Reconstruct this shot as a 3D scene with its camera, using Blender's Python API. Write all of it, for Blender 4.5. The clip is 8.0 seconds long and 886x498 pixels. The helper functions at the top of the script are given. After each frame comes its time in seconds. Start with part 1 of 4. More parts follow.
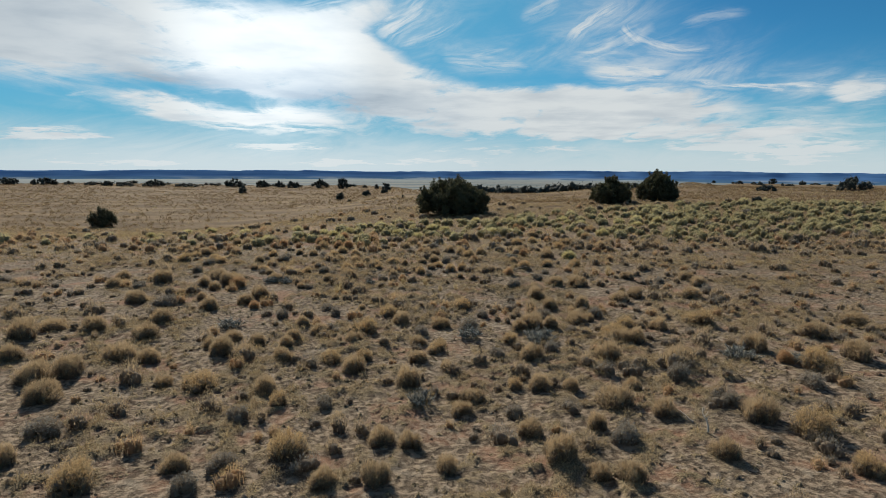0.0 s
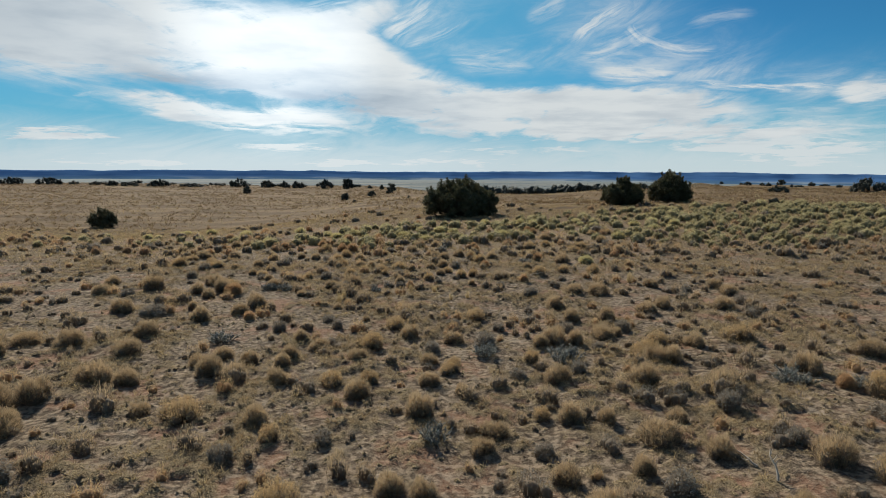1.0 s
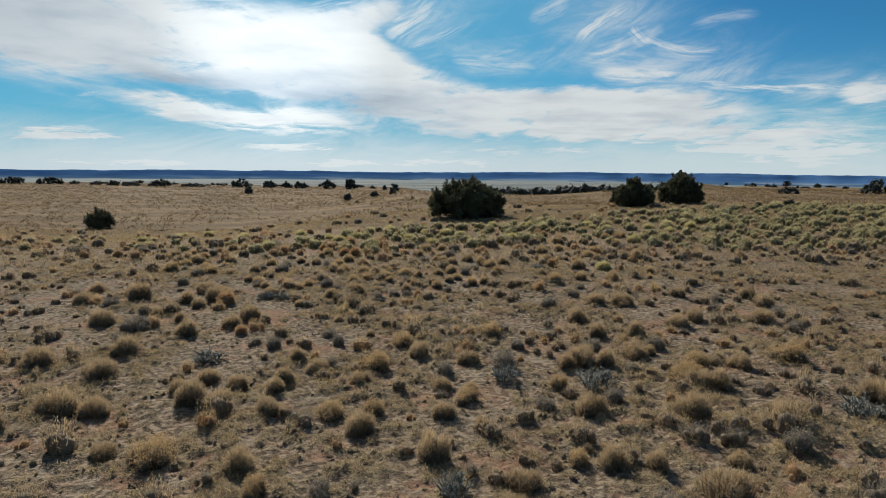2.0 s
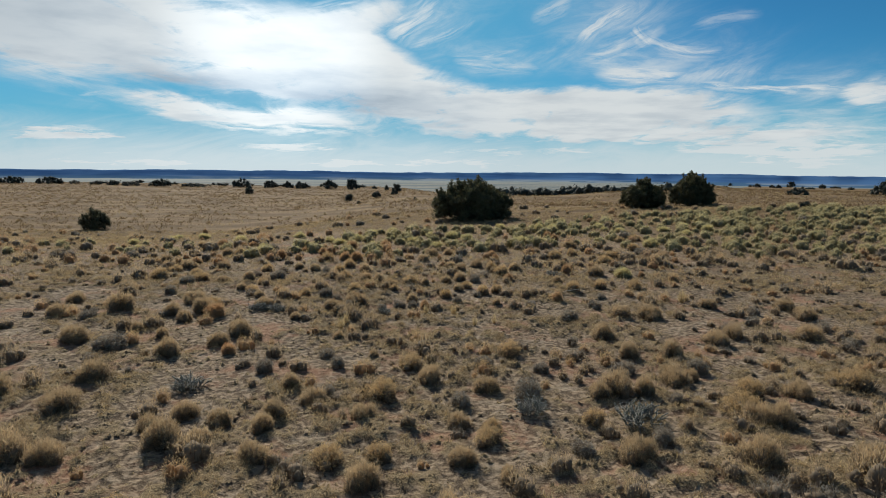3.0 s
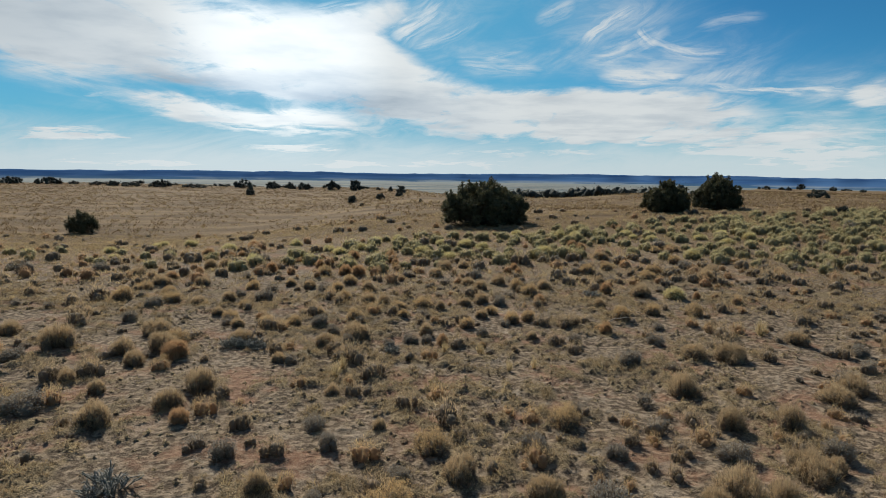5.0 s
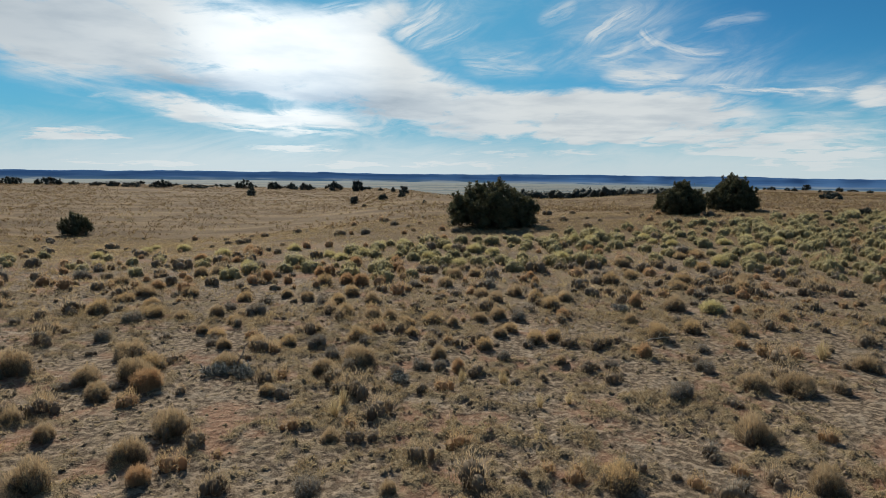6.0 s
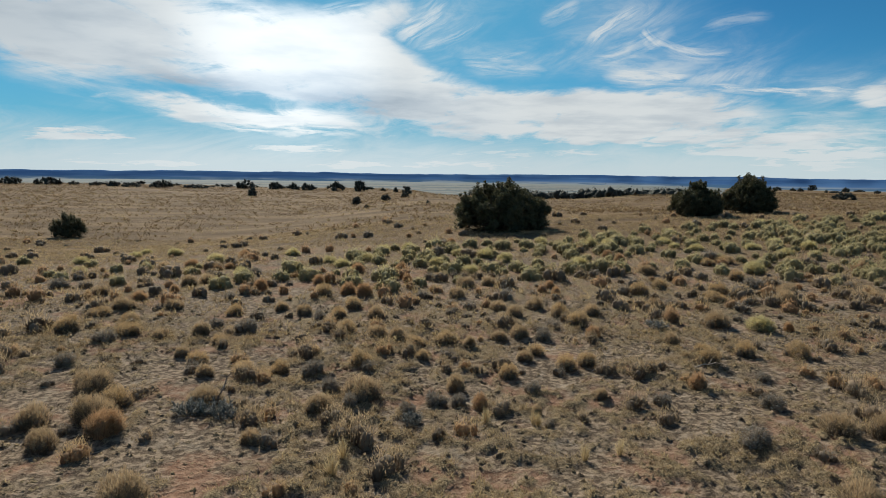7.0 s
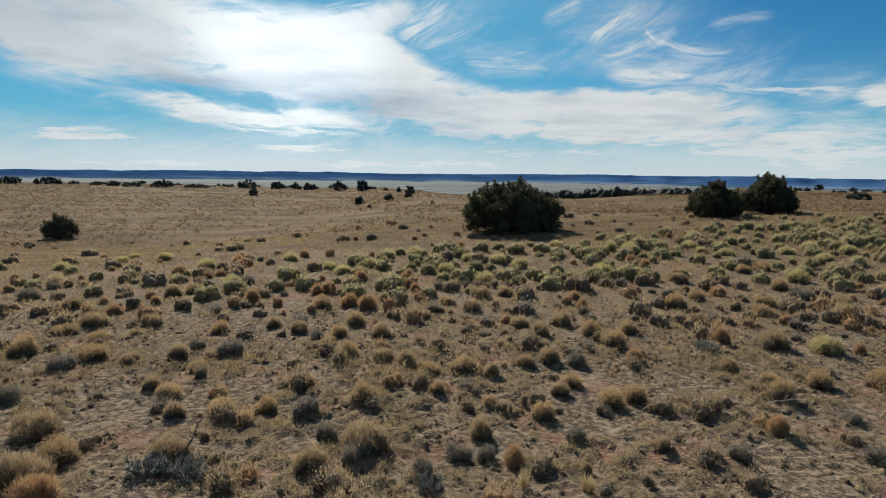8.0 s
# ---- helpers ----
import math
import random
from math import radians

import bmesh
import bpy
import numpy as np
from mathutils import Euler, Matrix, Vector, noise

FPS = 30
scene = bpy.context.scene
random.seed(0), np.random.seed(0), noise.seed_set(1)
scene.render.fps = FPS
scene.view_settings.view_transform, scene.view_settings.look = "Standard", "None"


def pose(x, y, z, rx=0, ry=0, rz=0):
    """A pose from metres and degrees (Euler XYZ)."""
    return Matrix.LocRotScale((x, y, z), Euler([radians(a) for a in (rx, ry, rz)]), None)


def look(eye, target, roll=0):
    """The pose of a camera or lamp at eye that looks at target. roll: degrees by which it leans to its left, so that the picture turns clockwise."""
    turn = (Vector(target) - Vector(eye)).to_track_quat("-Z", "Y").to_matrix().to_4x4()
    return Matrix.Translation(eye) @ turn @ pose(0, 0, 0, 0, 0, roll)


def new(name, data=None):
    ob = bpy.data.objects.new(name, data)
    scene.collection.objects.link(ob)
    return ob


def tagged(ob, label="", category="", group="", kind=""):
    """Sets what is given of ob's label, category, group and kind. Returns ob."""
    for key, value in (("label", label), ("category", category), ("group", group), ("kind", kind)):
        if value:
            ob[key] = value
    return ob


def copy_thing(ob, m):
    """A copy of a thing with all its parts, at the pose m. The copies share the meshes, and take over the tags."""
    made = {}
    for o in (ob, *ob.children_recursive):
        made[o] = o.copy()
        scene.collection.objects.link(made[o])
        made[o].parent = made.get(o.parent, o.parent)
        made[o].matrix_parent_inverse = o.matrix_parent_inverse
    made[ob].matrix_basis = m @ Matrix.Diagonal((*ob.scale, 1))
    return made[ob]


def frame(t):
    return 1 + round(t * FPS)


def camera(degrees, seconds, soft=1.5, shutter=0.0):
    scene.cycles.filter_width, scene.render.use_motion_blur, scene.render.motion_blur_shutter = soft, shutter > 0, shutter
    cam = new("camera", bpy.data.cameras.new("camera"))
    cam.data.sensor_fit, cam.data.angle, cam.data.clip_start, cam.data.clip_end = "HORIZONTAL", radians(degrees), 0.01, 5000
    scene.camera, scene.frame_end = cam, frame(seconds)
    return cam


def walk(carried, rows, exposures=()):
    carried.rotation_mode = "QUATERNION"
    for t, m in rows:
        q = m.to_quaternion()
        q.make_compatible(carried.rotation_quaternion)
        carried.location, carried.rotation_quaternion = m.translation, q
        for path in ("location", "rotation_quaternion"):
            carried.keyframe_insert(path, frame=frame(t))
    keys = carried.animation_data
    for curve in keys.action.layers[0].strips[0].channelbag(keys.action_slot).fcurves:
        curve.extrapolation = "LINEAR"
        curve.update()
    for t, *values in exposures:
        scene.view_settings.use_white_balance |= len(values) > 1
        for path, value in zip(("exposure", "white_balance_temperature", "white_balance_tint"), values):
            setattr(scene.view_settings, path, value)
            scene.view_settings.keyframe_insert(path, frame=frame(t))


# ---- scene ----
cam = camera(73.1, 8.0, soft=0.8)
METRES, EYE, TILT, LEAN, TURN = 14.34, 4.0, 0.6, 0.5, 0.0
ROWS = [
    (0.0, 0.0, 0.0, 0.0, 0.12, -8.27, -0.84),
    (0.5, -0.0059, 0.0514, -0.0024, 0.41, -8.24, -0.88),
    (1.0, -0.0138, 0.1037, -0.0042, 0.61, -8.23, -0.93),
    (1.5, -0.0227, 0.1571, -0.0061, 0.75, -8.21, -0.99),
    (3.0, -0.0505, 0.3256, -0.0103, 1.01, -8.17, -1.14),
    (3.5, -0.0589, 0.3858, -0.0115, 1.1, -8.16, -1.17),
    (4.0, -0.0666, 0.4473, -0.0124, 1.19, -8.14, -1.21),
    (4.5, -0.0757, 0.5115, -0.0137, 1.27, -8.1, -1.25),
    (6.0, -0.1094, 0.7086, -0.0184, 1.56, -8.02, -1.29),
    (6.5, -0.121, 0.7753, -0.0198, 1.66, -8.02, -1.3),
    (7.0, -0.1334, 0.8436, -0.0218, 1.76, -8.02, -1.31),
    (7.5, -0.1456, 0.9137, -0.0243, 1.87, -8.04, -1.3),
    (8.0, -0.1581, 0.9868, -0.0274, 2.0, -8.06, -1.29),
]
walk(cam, [(t, pose(0, 0, EYE, TILT, LEAN, TURN) @ pose(METRES * x, METRES * y, METRES * z, 90 + pitch, roll, yaw)) for t, x, y, z, yaw, pitch, roll in ROWS])

# ---- node helpers ----


class Nodes:
    """A small builder of node trees: every method returns a socket."""

    def __init__(self, tree):
        self.tree = tree

    def node(self, kind, **settings):
        n = self.tree.nodes.new(kind)
        for key, value in settings.items():
            setattr(n, key, value)
        return n

    def plug(self, value, socket):
        if isinstance(value, bpy.types.NodeSocket):
            self.tree.links.new(value, socket)
        else:
            socket.default_value = value

    def math(self, op, a, b=0.0, c=0.0):
        n = self.node("ShaderNodeMath", operation=op)
        for value, socket in zip((a, b, c), n.inputs):
            self.plug(value, socket)
        return n.outputs[0]

    def vec(self, x, y, z):
        n = self.node("ShaderNodeCombineXYZ")
        for value, socket in zip((x, y, z), n.inputs):
            self.plug(value, socket)
        return n.outputs[0]

    def split(self, v):
        n = self.node("ShaderNodeSeparateXYZ")
        self.plug(v, n.inputs[0])
        return n.outputs

    def vmath(self, op, a, b=(0, 0, 0)):
        n = self.node("ShaderNodeVectorMath", operation=op)
        self.plug(a, n.inputs[0])
        self.plug(b, n.inputs[1])
        return n.outputs[0]

    def noise(self, v, scale, detail=4.0, rough=0.55, warp=0.0):
        n = self.node("ShaderNodeTexNoise")
        self.plug(v, n.inputs["Vector"])
        n.inputs["Scale"].default_value = scale
        n.inputs["Detail"].default_value = detail
        n.inputs["Roughness"].default_value = rough
        n.inputs["Distortion"].default_value = warp
        return n.outputs["Fac"]

    def step(self, v, lo, hi, to_lo=0.0, to_hi=1.0):
        n = self.node("ShaderNodeMapRange", interpolation_type="SMOOTHSTEP")
        for value, socket in zip((v, lo, hi, to_lo, to_hi), n.inputs):
            self.plug(value, socket)
        return n.outputs[0]

    def mix(self, f, a, b):
        n = self.node("ShaderNodeMix", data_type="RGBA")
        for value, socket in ((f, n.inputs[0]), (a, n.inputs[6]), (b, n.inputs[7])):
            self.plug(value if isinstance(value, (float, int, bpy.types.NodeSocket)) else (*value, 1.0), socket)
        return n.outputs[2]


# ---- sky and sun ----
SUN_AZ, SUN_EL = -22.0, 34.0

world = bpy.data.worlds.new("sky")
scene.world = world
world.use_nodes = True
world.node_tree.nodes.clear()
k = Nodes(world.node_tree)
sky = k.node("ShaderNodeTexSky", sky_type="NISHITA", sun_disc=False, sun_elevation=radians(SUN_EL), sun_rotation=radians(SUN_AZ),
             altitude=1800.0, air_density=1.0, dust_density=0.4, ozone_density=1.6)
ray = k.node("ShaderNodeTexCoord").outputs["Generated"]
dx, dy, dz = k.split(ray)
azim = k.math("MULTIPLY", k.math("ARCTAN2", dx, dy), 57.2958)
elev = k.math("MULTIPLY", k.math("ARCSINE", dz), 57.2958)
# the cloud sheet, seen in perspective from below, with long streaks
lift = k.math("MAXIMUM", k.math("ADD", dz, 0.09), 0.05)
sheet = k.vec(k.math("DIVIDE", dx, lift), k.math("DIVIDE", dy, lift), 0.0)
warp_az = k.math("MULTIPLY", k.math("SUBTRACT", k.noise(sheet, 1.1, 5.0, 0.6), 0.5), 5.0)
warp_el = k.math("MULTIPLY", k.math("SUBTRACT", k.noise(k.vmath("ADD", sheet, (7.3, 2.1, 4.4)), 1.6, 6.0, 0.6), 0.5), 2.2)
saz, sel = k.math("ADD", azim, k.math("MULTIPLY", warp_az, 0.5)), k.math("ADD", elev, k.math("MULTIPLY", warp_el, 0.6))
caz, cel = k.math("ADD", azim, warp_az), k.math("ADD", elev, warp_el)


def grouped(name, inputs):
    """An empty node group with float inputs and one float output: the group, a builder for it, its inputs by name and its output."""
    tree = bpy.data.node_groups.new(name, "ShaderNodeTree")
    for key in inputs:
        tree.interface.new_socket(key, in_out="INPUT", socket_type="NodeSocketFloat")
    tree.interface.new_socket("Value", in_out="OUTPUT", socket_type="NodeSocketFloat")
    g = Nodes(tree)
    return tree, g, g.node("NodeGroupInput").outputs, g.node("NodeGroupOutput").inputs[0]


def use_group(tree, values):
    """One node of a group in the sky, with its values."""
    n = k.node("ShaderNodeGroup")
    n.node_tree = tree
    for key, value in values.items():
        k.plug(value, n.inputs[key])
    return n.outputs[0]


def bank_group():
    """A soft ellipse: place, the two axes' directions over their half lengths, amount."""
    tree, g, i, out = grouped("cloud_bank", ("az", "el", "az_0", "el_0", "ca", "sa", "sb", "cb", "amount"))
    a, e = g.math("SUBTRACT", i["az"], i["az_0"]), g.math("SUBTRACT", i["el"], i["el_0"])
    p = g.math("ADD", g.math("MULTIPLY", a, i["ca"]), g.math("MULTIPLY", e, i["sa"]))
    q = g.math("ADD", g.math("MULTIPLY", a, i["sb"]), g.math("MULTIPLY", e, i["cb"]))
    d = g.math("ADD", g.math("MULTIPLY", p, p), g.math("MULTIPLY", q, q))
    g.plug(g.math("MULTIPLY", g.math("EXPONENT", g.math("MULTIPLY", d, -1.0)), i["amount"]), out)
    return tree


def streak_group():
    """A streak between two points, tapered at both ends and combed into filaments."""
    tree, g, i, out = grouped("cloud_streak", ("az", "el", "az_0", "el_0", "ux", "uy", "reach", "half", "bow", "seed", "amount"))
    a, e = g.math("SUBTRACT", i["az"], i["az_0"]), g.math("SUBTRACT", i["el"], i["el_0"])
    p = g.math("DIVIDE", g.math("ADD", g.math("MULTIPLY", a, i["ux"]), g.math("MULTIPLY", e, i["uy"])), i["reach"])
    q = g.math("SUBTRACT", g.math("MULTIPLY", e, i["ux"]), g.math("MULTIPLY", a, i["uy"]))
    hump = g.math("MAXIMUM", g.math("MULTIPLY", g.math("MULTIPLY", p, g.math("SUBTRACT", 1.0, p)), 4.0), 0.0)
    q = g.math("SUBTRACT", q, g.math("MULTIPLY", hump, i["bow"]))
    fine_q = g.math("DIVIDE", g.math("MULTIPLY", q, 1.5), g.math("ADD", i["half"], 0.25))
    comb = g.noise(g.vec(g.math("MULTIPLY", p, g.math("MULTIPLY", i["reach"], 0.22)), fine_q, i["seed"]), 1.0, 6.0, 0.62, 0.5)
    w = g.math("DIVIDE", q, g.math("MULTIPLY", i["half"], g.math("ADD", g.math("MULTIPLY", hump, 0.8), 0.7)))
    core = g.math("EXPONENT", g.math("MULTIPLY", g.math("MULTIPLY", w, w), -1.0))
    body = g.math("MULTIPLY", core, g.step(comb, 0.28, 0.72, 0.05, 1.35))
    g.plug(g.math("MULTIPLY", g.math("MULTIPLY", body, g.step(hump, 0.0, 0.9)), i["amount"]), out)
    return tree


BANK, STREAK = bank_group(), streak_group()


def bank(az, el, half_width, half_height, lean, amount):
    """One bank of cloud: a soft ellipse in degrees of azimuth and elevation, leaning up to the right by lean degrees."""
    c, s = math.cos(radians(lean)), math.sin(radians(lean))
    return use_group(BANK, {"az": caz, "el": cel, "az_0": az, "el_0": el, "ca": c / half_width, "sa": s / half_width,
                            "sb": -s / half_height, "cb": c / half_height, "amount": amount})


# main banks, then thin streaks: azimuth, elevation, half width, half height, lean, amount
THICK = (
    (-26.0, 11.5, 13.9, 3.26, 0, 1.05), (-13.7, 9.8, 9.9, 2.15, -8, 1.05), (-7.7, 9.8, 4.6, 1.71, -35, 0.8), (-33.5, 10.0, 4.7, 3.07, 0, 0.9), (4.9, 5.5, 17.9, 1.84, -4, 1), (16.6, 5.4, 8.3, 1.67, 2, 0.95), (-4.6, 7.2, 7.3, 1.51, -15, 0.75), (-18.3, 4.5, 10.1, 0.98, -3, 0.9), (-25.5, 5.5, 4.3, 0.60, -10, 0.65), (-9.7, 12.6, 8.6, 1.88, 25, 0.6), (-32.6, 2.4, 4.4, 0.40, 0, 1),
)
THIN_BANKS = (
    (-20.5, 7.3, 10.5, 0.9, -6, 0.5), (33.6, 7.0, 1.2, 0.8, 20, 0.8), (34.6, 6.0, 2.5, 0.6, 0, 0.7), (6.0, 6.4, 6.5, 0.8, 4, 0.6), (17.0, 6.3, 6.0, 0.7, -3, 0.6), (9.0, 3.4, 15.0, 0.9, 0, 0.5), (28.0, 3.0, 9.0, 0.8, 3, 0.5),
)
# sheets of fine filaments: azimuth, elevation, half width, half height, lean, amount
SHEETS = (
    (17.3, 11.2, 8.1, 2.78, -20, 1), (-5.6, 13.0, 7.2, 2.12, 10, 0.8), (4.3, 10.2, 6.2, 1.47, 0, 0.7), (27.3, 7.5, 9.1, 0.90, -5, 0.6), (32.6, 5.8, 4.5, 1.94, 0, 0.6), (-18.8, 4.1, 12.4, 1.72, 0, 0.5),
)
# long thin streaks: azimuth and elevation of both ends, half width, bow, amount
CIRRUS = (
    (6.6, 13.1, 10.9, 14.9, 0.48, 0.0, 0.55), (10.2, 11.0, 16.3, 14.5, 0.58, 0.32, 0.8), (11.0, 10.2, 19.3, 12.9, 0.69, -0.42, 0.5), (16.0, 12.9, 17.9, 10.8, 0.45, -0.4, 0.45), (16.8, 11.5, 24.0, 10.0, 0.50, -0.45, 0.65), (9.2, 10.1, 22.9, 9.0, 0.79, 0.0, 0.45), (20.3, 12.1, 26.7, 12.8, 0.37, 0.27, 0.35), (12.3, 8.5, 21.4, 7.9, 0.58, 0.21, 0.8), (19.4, 7.8, 32.9, 6.5, 0.29, -0.21, 0.9), (28.6, 6.9, 36.8, 6.1, 0.27, 0.0, 0.75), (32.5, 6.3, 36.8, 6.0, 0.79, 0.0, 0.8),
)
STREAKS = (
    (-4.6, 10.9, 2.4, 14.2, 0.32, -0.48, 0.6), (-6.6, 11.3, -0.7, 15.2, 1.06, 0.0, 0.75), (-1.2, 9.6, 8.7, 9.3, 0.48, 0.0, 0.6), (2.0, 9.8, 6.1, 11.0, 0.21, 0.0, 0.5), (-37.6, 2.2, -28.1, 2.6, 0.37, 0.16, 1.0), (-29.5, 5.1, -15.9, 4.5, 0.48, 0.16, 1.0), (-24.7, 3.8, -7.2, 3.6, 0.69, 0.0, 0.9), (-21.9, 1.6, -8.6, 1.8, 0.32, 0.11, 0.9), (-38.4, 0.6, -18.0, 0.4, 0.48, 0.0, 0.9), (-19.9, 0.5, 11.8, 0.6, 0.53, 0.0, 0.85), (-4.6, 1.7, 16.8, 1.9, 0.32, 0.0, 0.7), (-31.8, 5.6, -29.2, 6.1, 0.13, 0.0, 0.5),
)
LOW_STREAKS = (
    (16.3, 2.2, 38.5, 2.1, 0.58, 0.0, 0.85), (19.6, 3.1, 38.3, 3.8, 0.69, 0.0, 0.7), (23.0, 1.1, 38.6, 0.8, 0.53, 0.0, 0.8), (5.0, 3.0, 20.6, 3.2, 0.42, 0.0, 0.8), (26.2, 4.9, 33.0, 5.0, 0.32, 0.0, 0.4), (26.8, 3.6, 33.5, 3.9, 0.37, 0.0, 0.4), (-11.7, 11.8, -3.5, 14.0, 0.48, 0.0, 0.5), (-16.1, 13.2, -7.6, 15.0, 0.42, 0.0, 0.5), (-0.9, 10.2, 3.8, 10.4, 0.27, 0.0, 0.35),
)


def streak(az_0, el_0, az_1, el_1, half, bow, amount):
    """One drawn-out streak of ice cloud between two points of the sky."""
    reach = math.hypot(az_1 - az_0, el_1 - el_0)
    return use_group(STREAK, {"az": saz, "el": sel, "az_0": az_0, "el_0": el_0, "ux": (az_1 - az_0) / reach, "uy": (el_1 - el_0) / reach,
                              "reach": reach, "half": half, "bow": bow, "seed": az_0 + el_1, "amount": amount * (1.35 if max(el_0, el_1) < 3 else 1.0)})


cover = 0.0
for b in THICK + THIN_BANKS:
    cover = k.math("ADD", bank(*b), cover)
# elsewhere round the sky a thin, broken veil, unseen, added to make the fill light less blue
veil = k.math("MULTIPLY", k.step(k.noise(sheet, 0.45, 6.0, 0.6, 0.4), 0.42, 0.72), k.step(elev, 17.0, 30.0))
fine = k.noise(k.vmath("MULTIPLY", sheet, (1.0, 0.5, 1.0)), 2.2, 8.0, 0.6, 0.6)
slant = k.vec(k.math("ADD", azim, k.math("MULTIPLY", elev, 0.9)), k.math("MULTIPLY", k.math("SUBTRACT", elev, k.math("MULTIPLY", azim, 0.18)), 5.0), 0.0)
wisps = k.noise(slant, 0.09, 9.0, 0.68, 1.2)
grain = k.math("ADD", k.math("MULTIPLY", fine, 0.68), k.math("MULTIPLY", wisps, 0.32))
body = k.math("MULTIPLY", cover, k.step(grain, 0.30, 0.66, 0.40, 1.5))
dense = k.math("MULTIPLY", k.step(body, 0.16, 0.95), 0.97)
thin = k.math("MULTIPLY", k.step(cover, 0.10, 0.8), k.step(wisps, 0.32, 0.75, 0.1, 0.6))
cloud = k.math("MAXIMUM", dense, thin)
cloud = k.math("MAXIMUM", cloud, k.math("MULTIPLY", veil, 0.5))
# feathery cirrus: thin bright filaments that lean up to the right
sheen = 0.0
for b in SHEETS:
    sheen = k.math("ADD", bank(*b), sheen)
along = k.math("ADD", k.math("MULTIPLY", azim, 0.87), k.math("MULTIPLY", elev, 0.6))
across = k.math("SUBTRACT", k.math("MULTIPLY", elev, 0.95), k.math("MULTIPLY", azim, 0.28))
curl = k.noise(k.vec(k.math("MULTIPLY", along, 0.10), k.math("MULTIPLY", across, 0.30), 0.0), 1.0, 7.0, 0.62, 1.5)
ridge = k.math("POWER", k.math("SUBTRACT", 1.0, k.math("ABSOLUTE", k.math("SUBTRACT", k.math("MULTIPLY", curl, 3.2), 1.6))), 2.0)
ridge = k.math("MAXIMUM", ridge, k.math("MULTIPLY", k.step(curl, 0.48, 0.72), 0.55))
cloud = k.math("MAXIMUM", cloud, k.math("MULTIPLY", k.math("MINIMUM", k.math("MULTIPLY", sheen, k.math("MULTIPLY", ridge, k.step(fine, 0.35, 0.65, 0.25, 1.2))), 1.0), 0.62))
feather = 0.0
for b in CIRRUS + STREAKS + LOW_STREAKS:
    feather = k.math("ADD", streak(*b), feather)
cloud = k.math("MAXIMUM", cloud, k.math("MULTIPLY", k.math("MINIMUM", feather, 1.0), 0.9))
haze = k.math("MULTIPLY", k.step(k.math("ADD", elev, k.math("MULTIPLY", wisps, -4.0)), 3.2, -1.8), 0.74)
cloud = k.math("MAXIMUM", cloud, haze)
# the cloud is brightest at a core set well below the sun, greyer where it is thick and in four set banks
core_az, core_el = radians(SUN_AZ + 6.0), radians(10.8)
near = k.node("ShaderNodeVectorMath", operation="DOT_PRODUCT")
k.plug(ray, near.inputs[0])
near.inputs[1].default_value = (math.sin(core_az) * math.cos(core_el), math.cos(core_az) * math.cos(core_el), math.sin(core_el))
glow = k.math("ADD", k.math("MULTIPLY", k.step(near.outputs["Value"], 0.982, 1.0), 0.32), k.math("MULTIPLY", k.step(near.outputs["Value"], 0.90, 1.0), 0.10))
thick = k.step(k.noise(k.vmath("ADD", sheet, (3.1, 8.7, 0.0)), 1.5, 5.0, 0.55), 0.40, 0.70)
under = k.math("ADD", k.math("ADD", bank(-23.5, 7.2, 5.5, 1.1, -8, 0.30), bank(-12.0, 6.5, 5.0, 1.2, -8, 0.28)), k.math("ADD", bank(-36.0, 11.5, 9.0, 4.0, 0, 0.15), bank(-6.5, 6.6, 8.0, 1.3, -15, 0.18)))
shade = k.math("ADD", k.math("MULTIPLY", k.math("MULTIPLY", thick, dense), 0.13), under)
bright = k.math("ADD", glow, k.math("SUBTRACT", 0.75, shade))
white = k.vmath("SCALE", k.mix(k.math("MINIMUM", k.math("MULTIPLY", shade, 2.5), 1.0), (0.95, 1.0, 1.01), (0.74, 0.91, 1.08)))
k.plug(bright, white.node.inputs["Scale"])
deep = k.vmath("MULTIPLY", sky.outputs[0], (0.017, 0.057, 0.074))
deep = k.mix(k.step(near.outputs["Value"], 0.76, 0.985, 0.0, 0.75), deep, (0.11, 0.43, 0.65))
blue = k.mix(k.step(elev, 9.0, 0.0, 0.0, 0.75), deep, (0.17, 0.48, 0.63))
colour = k.mix(cloud, blue, white)
bg = k.node("ShaderNodeBackground")
k.plug(colour, bg.inputs[0])
bg.inputs[1].default_value = 1.0
k.plug(bg.outputs[0], k.node("ShaderNodeOutputWorld").inputs[0])

sun = new("sun", bpy.data.lights.new("sun", "SUN"))
sun.data.energy, sun.data.angle, sun.data.color = 6.0, radians(0.6), (1.0, 0.92, 0.79)
sun.matrix_world = look((0, 0, 60), Vector((0, 0, 60)) - Vector((math.sin(radians(SUN_AZ)) * math.cos(radians(SUN_EL)),
                                                                    math.cos(radians(SUN_AZ)) * math.cos(radians(SUN_EL)), math.sin(radians(SUN_EL)))))
scene.view_settings.exposure = -0.08

# ---- materials ----


def material(name):
    m = bpy.data.materials.new(name)
    m.use_nodes = True
    m.node_tree.nodes.clear()
    return m, Nodes(m.node_tree)


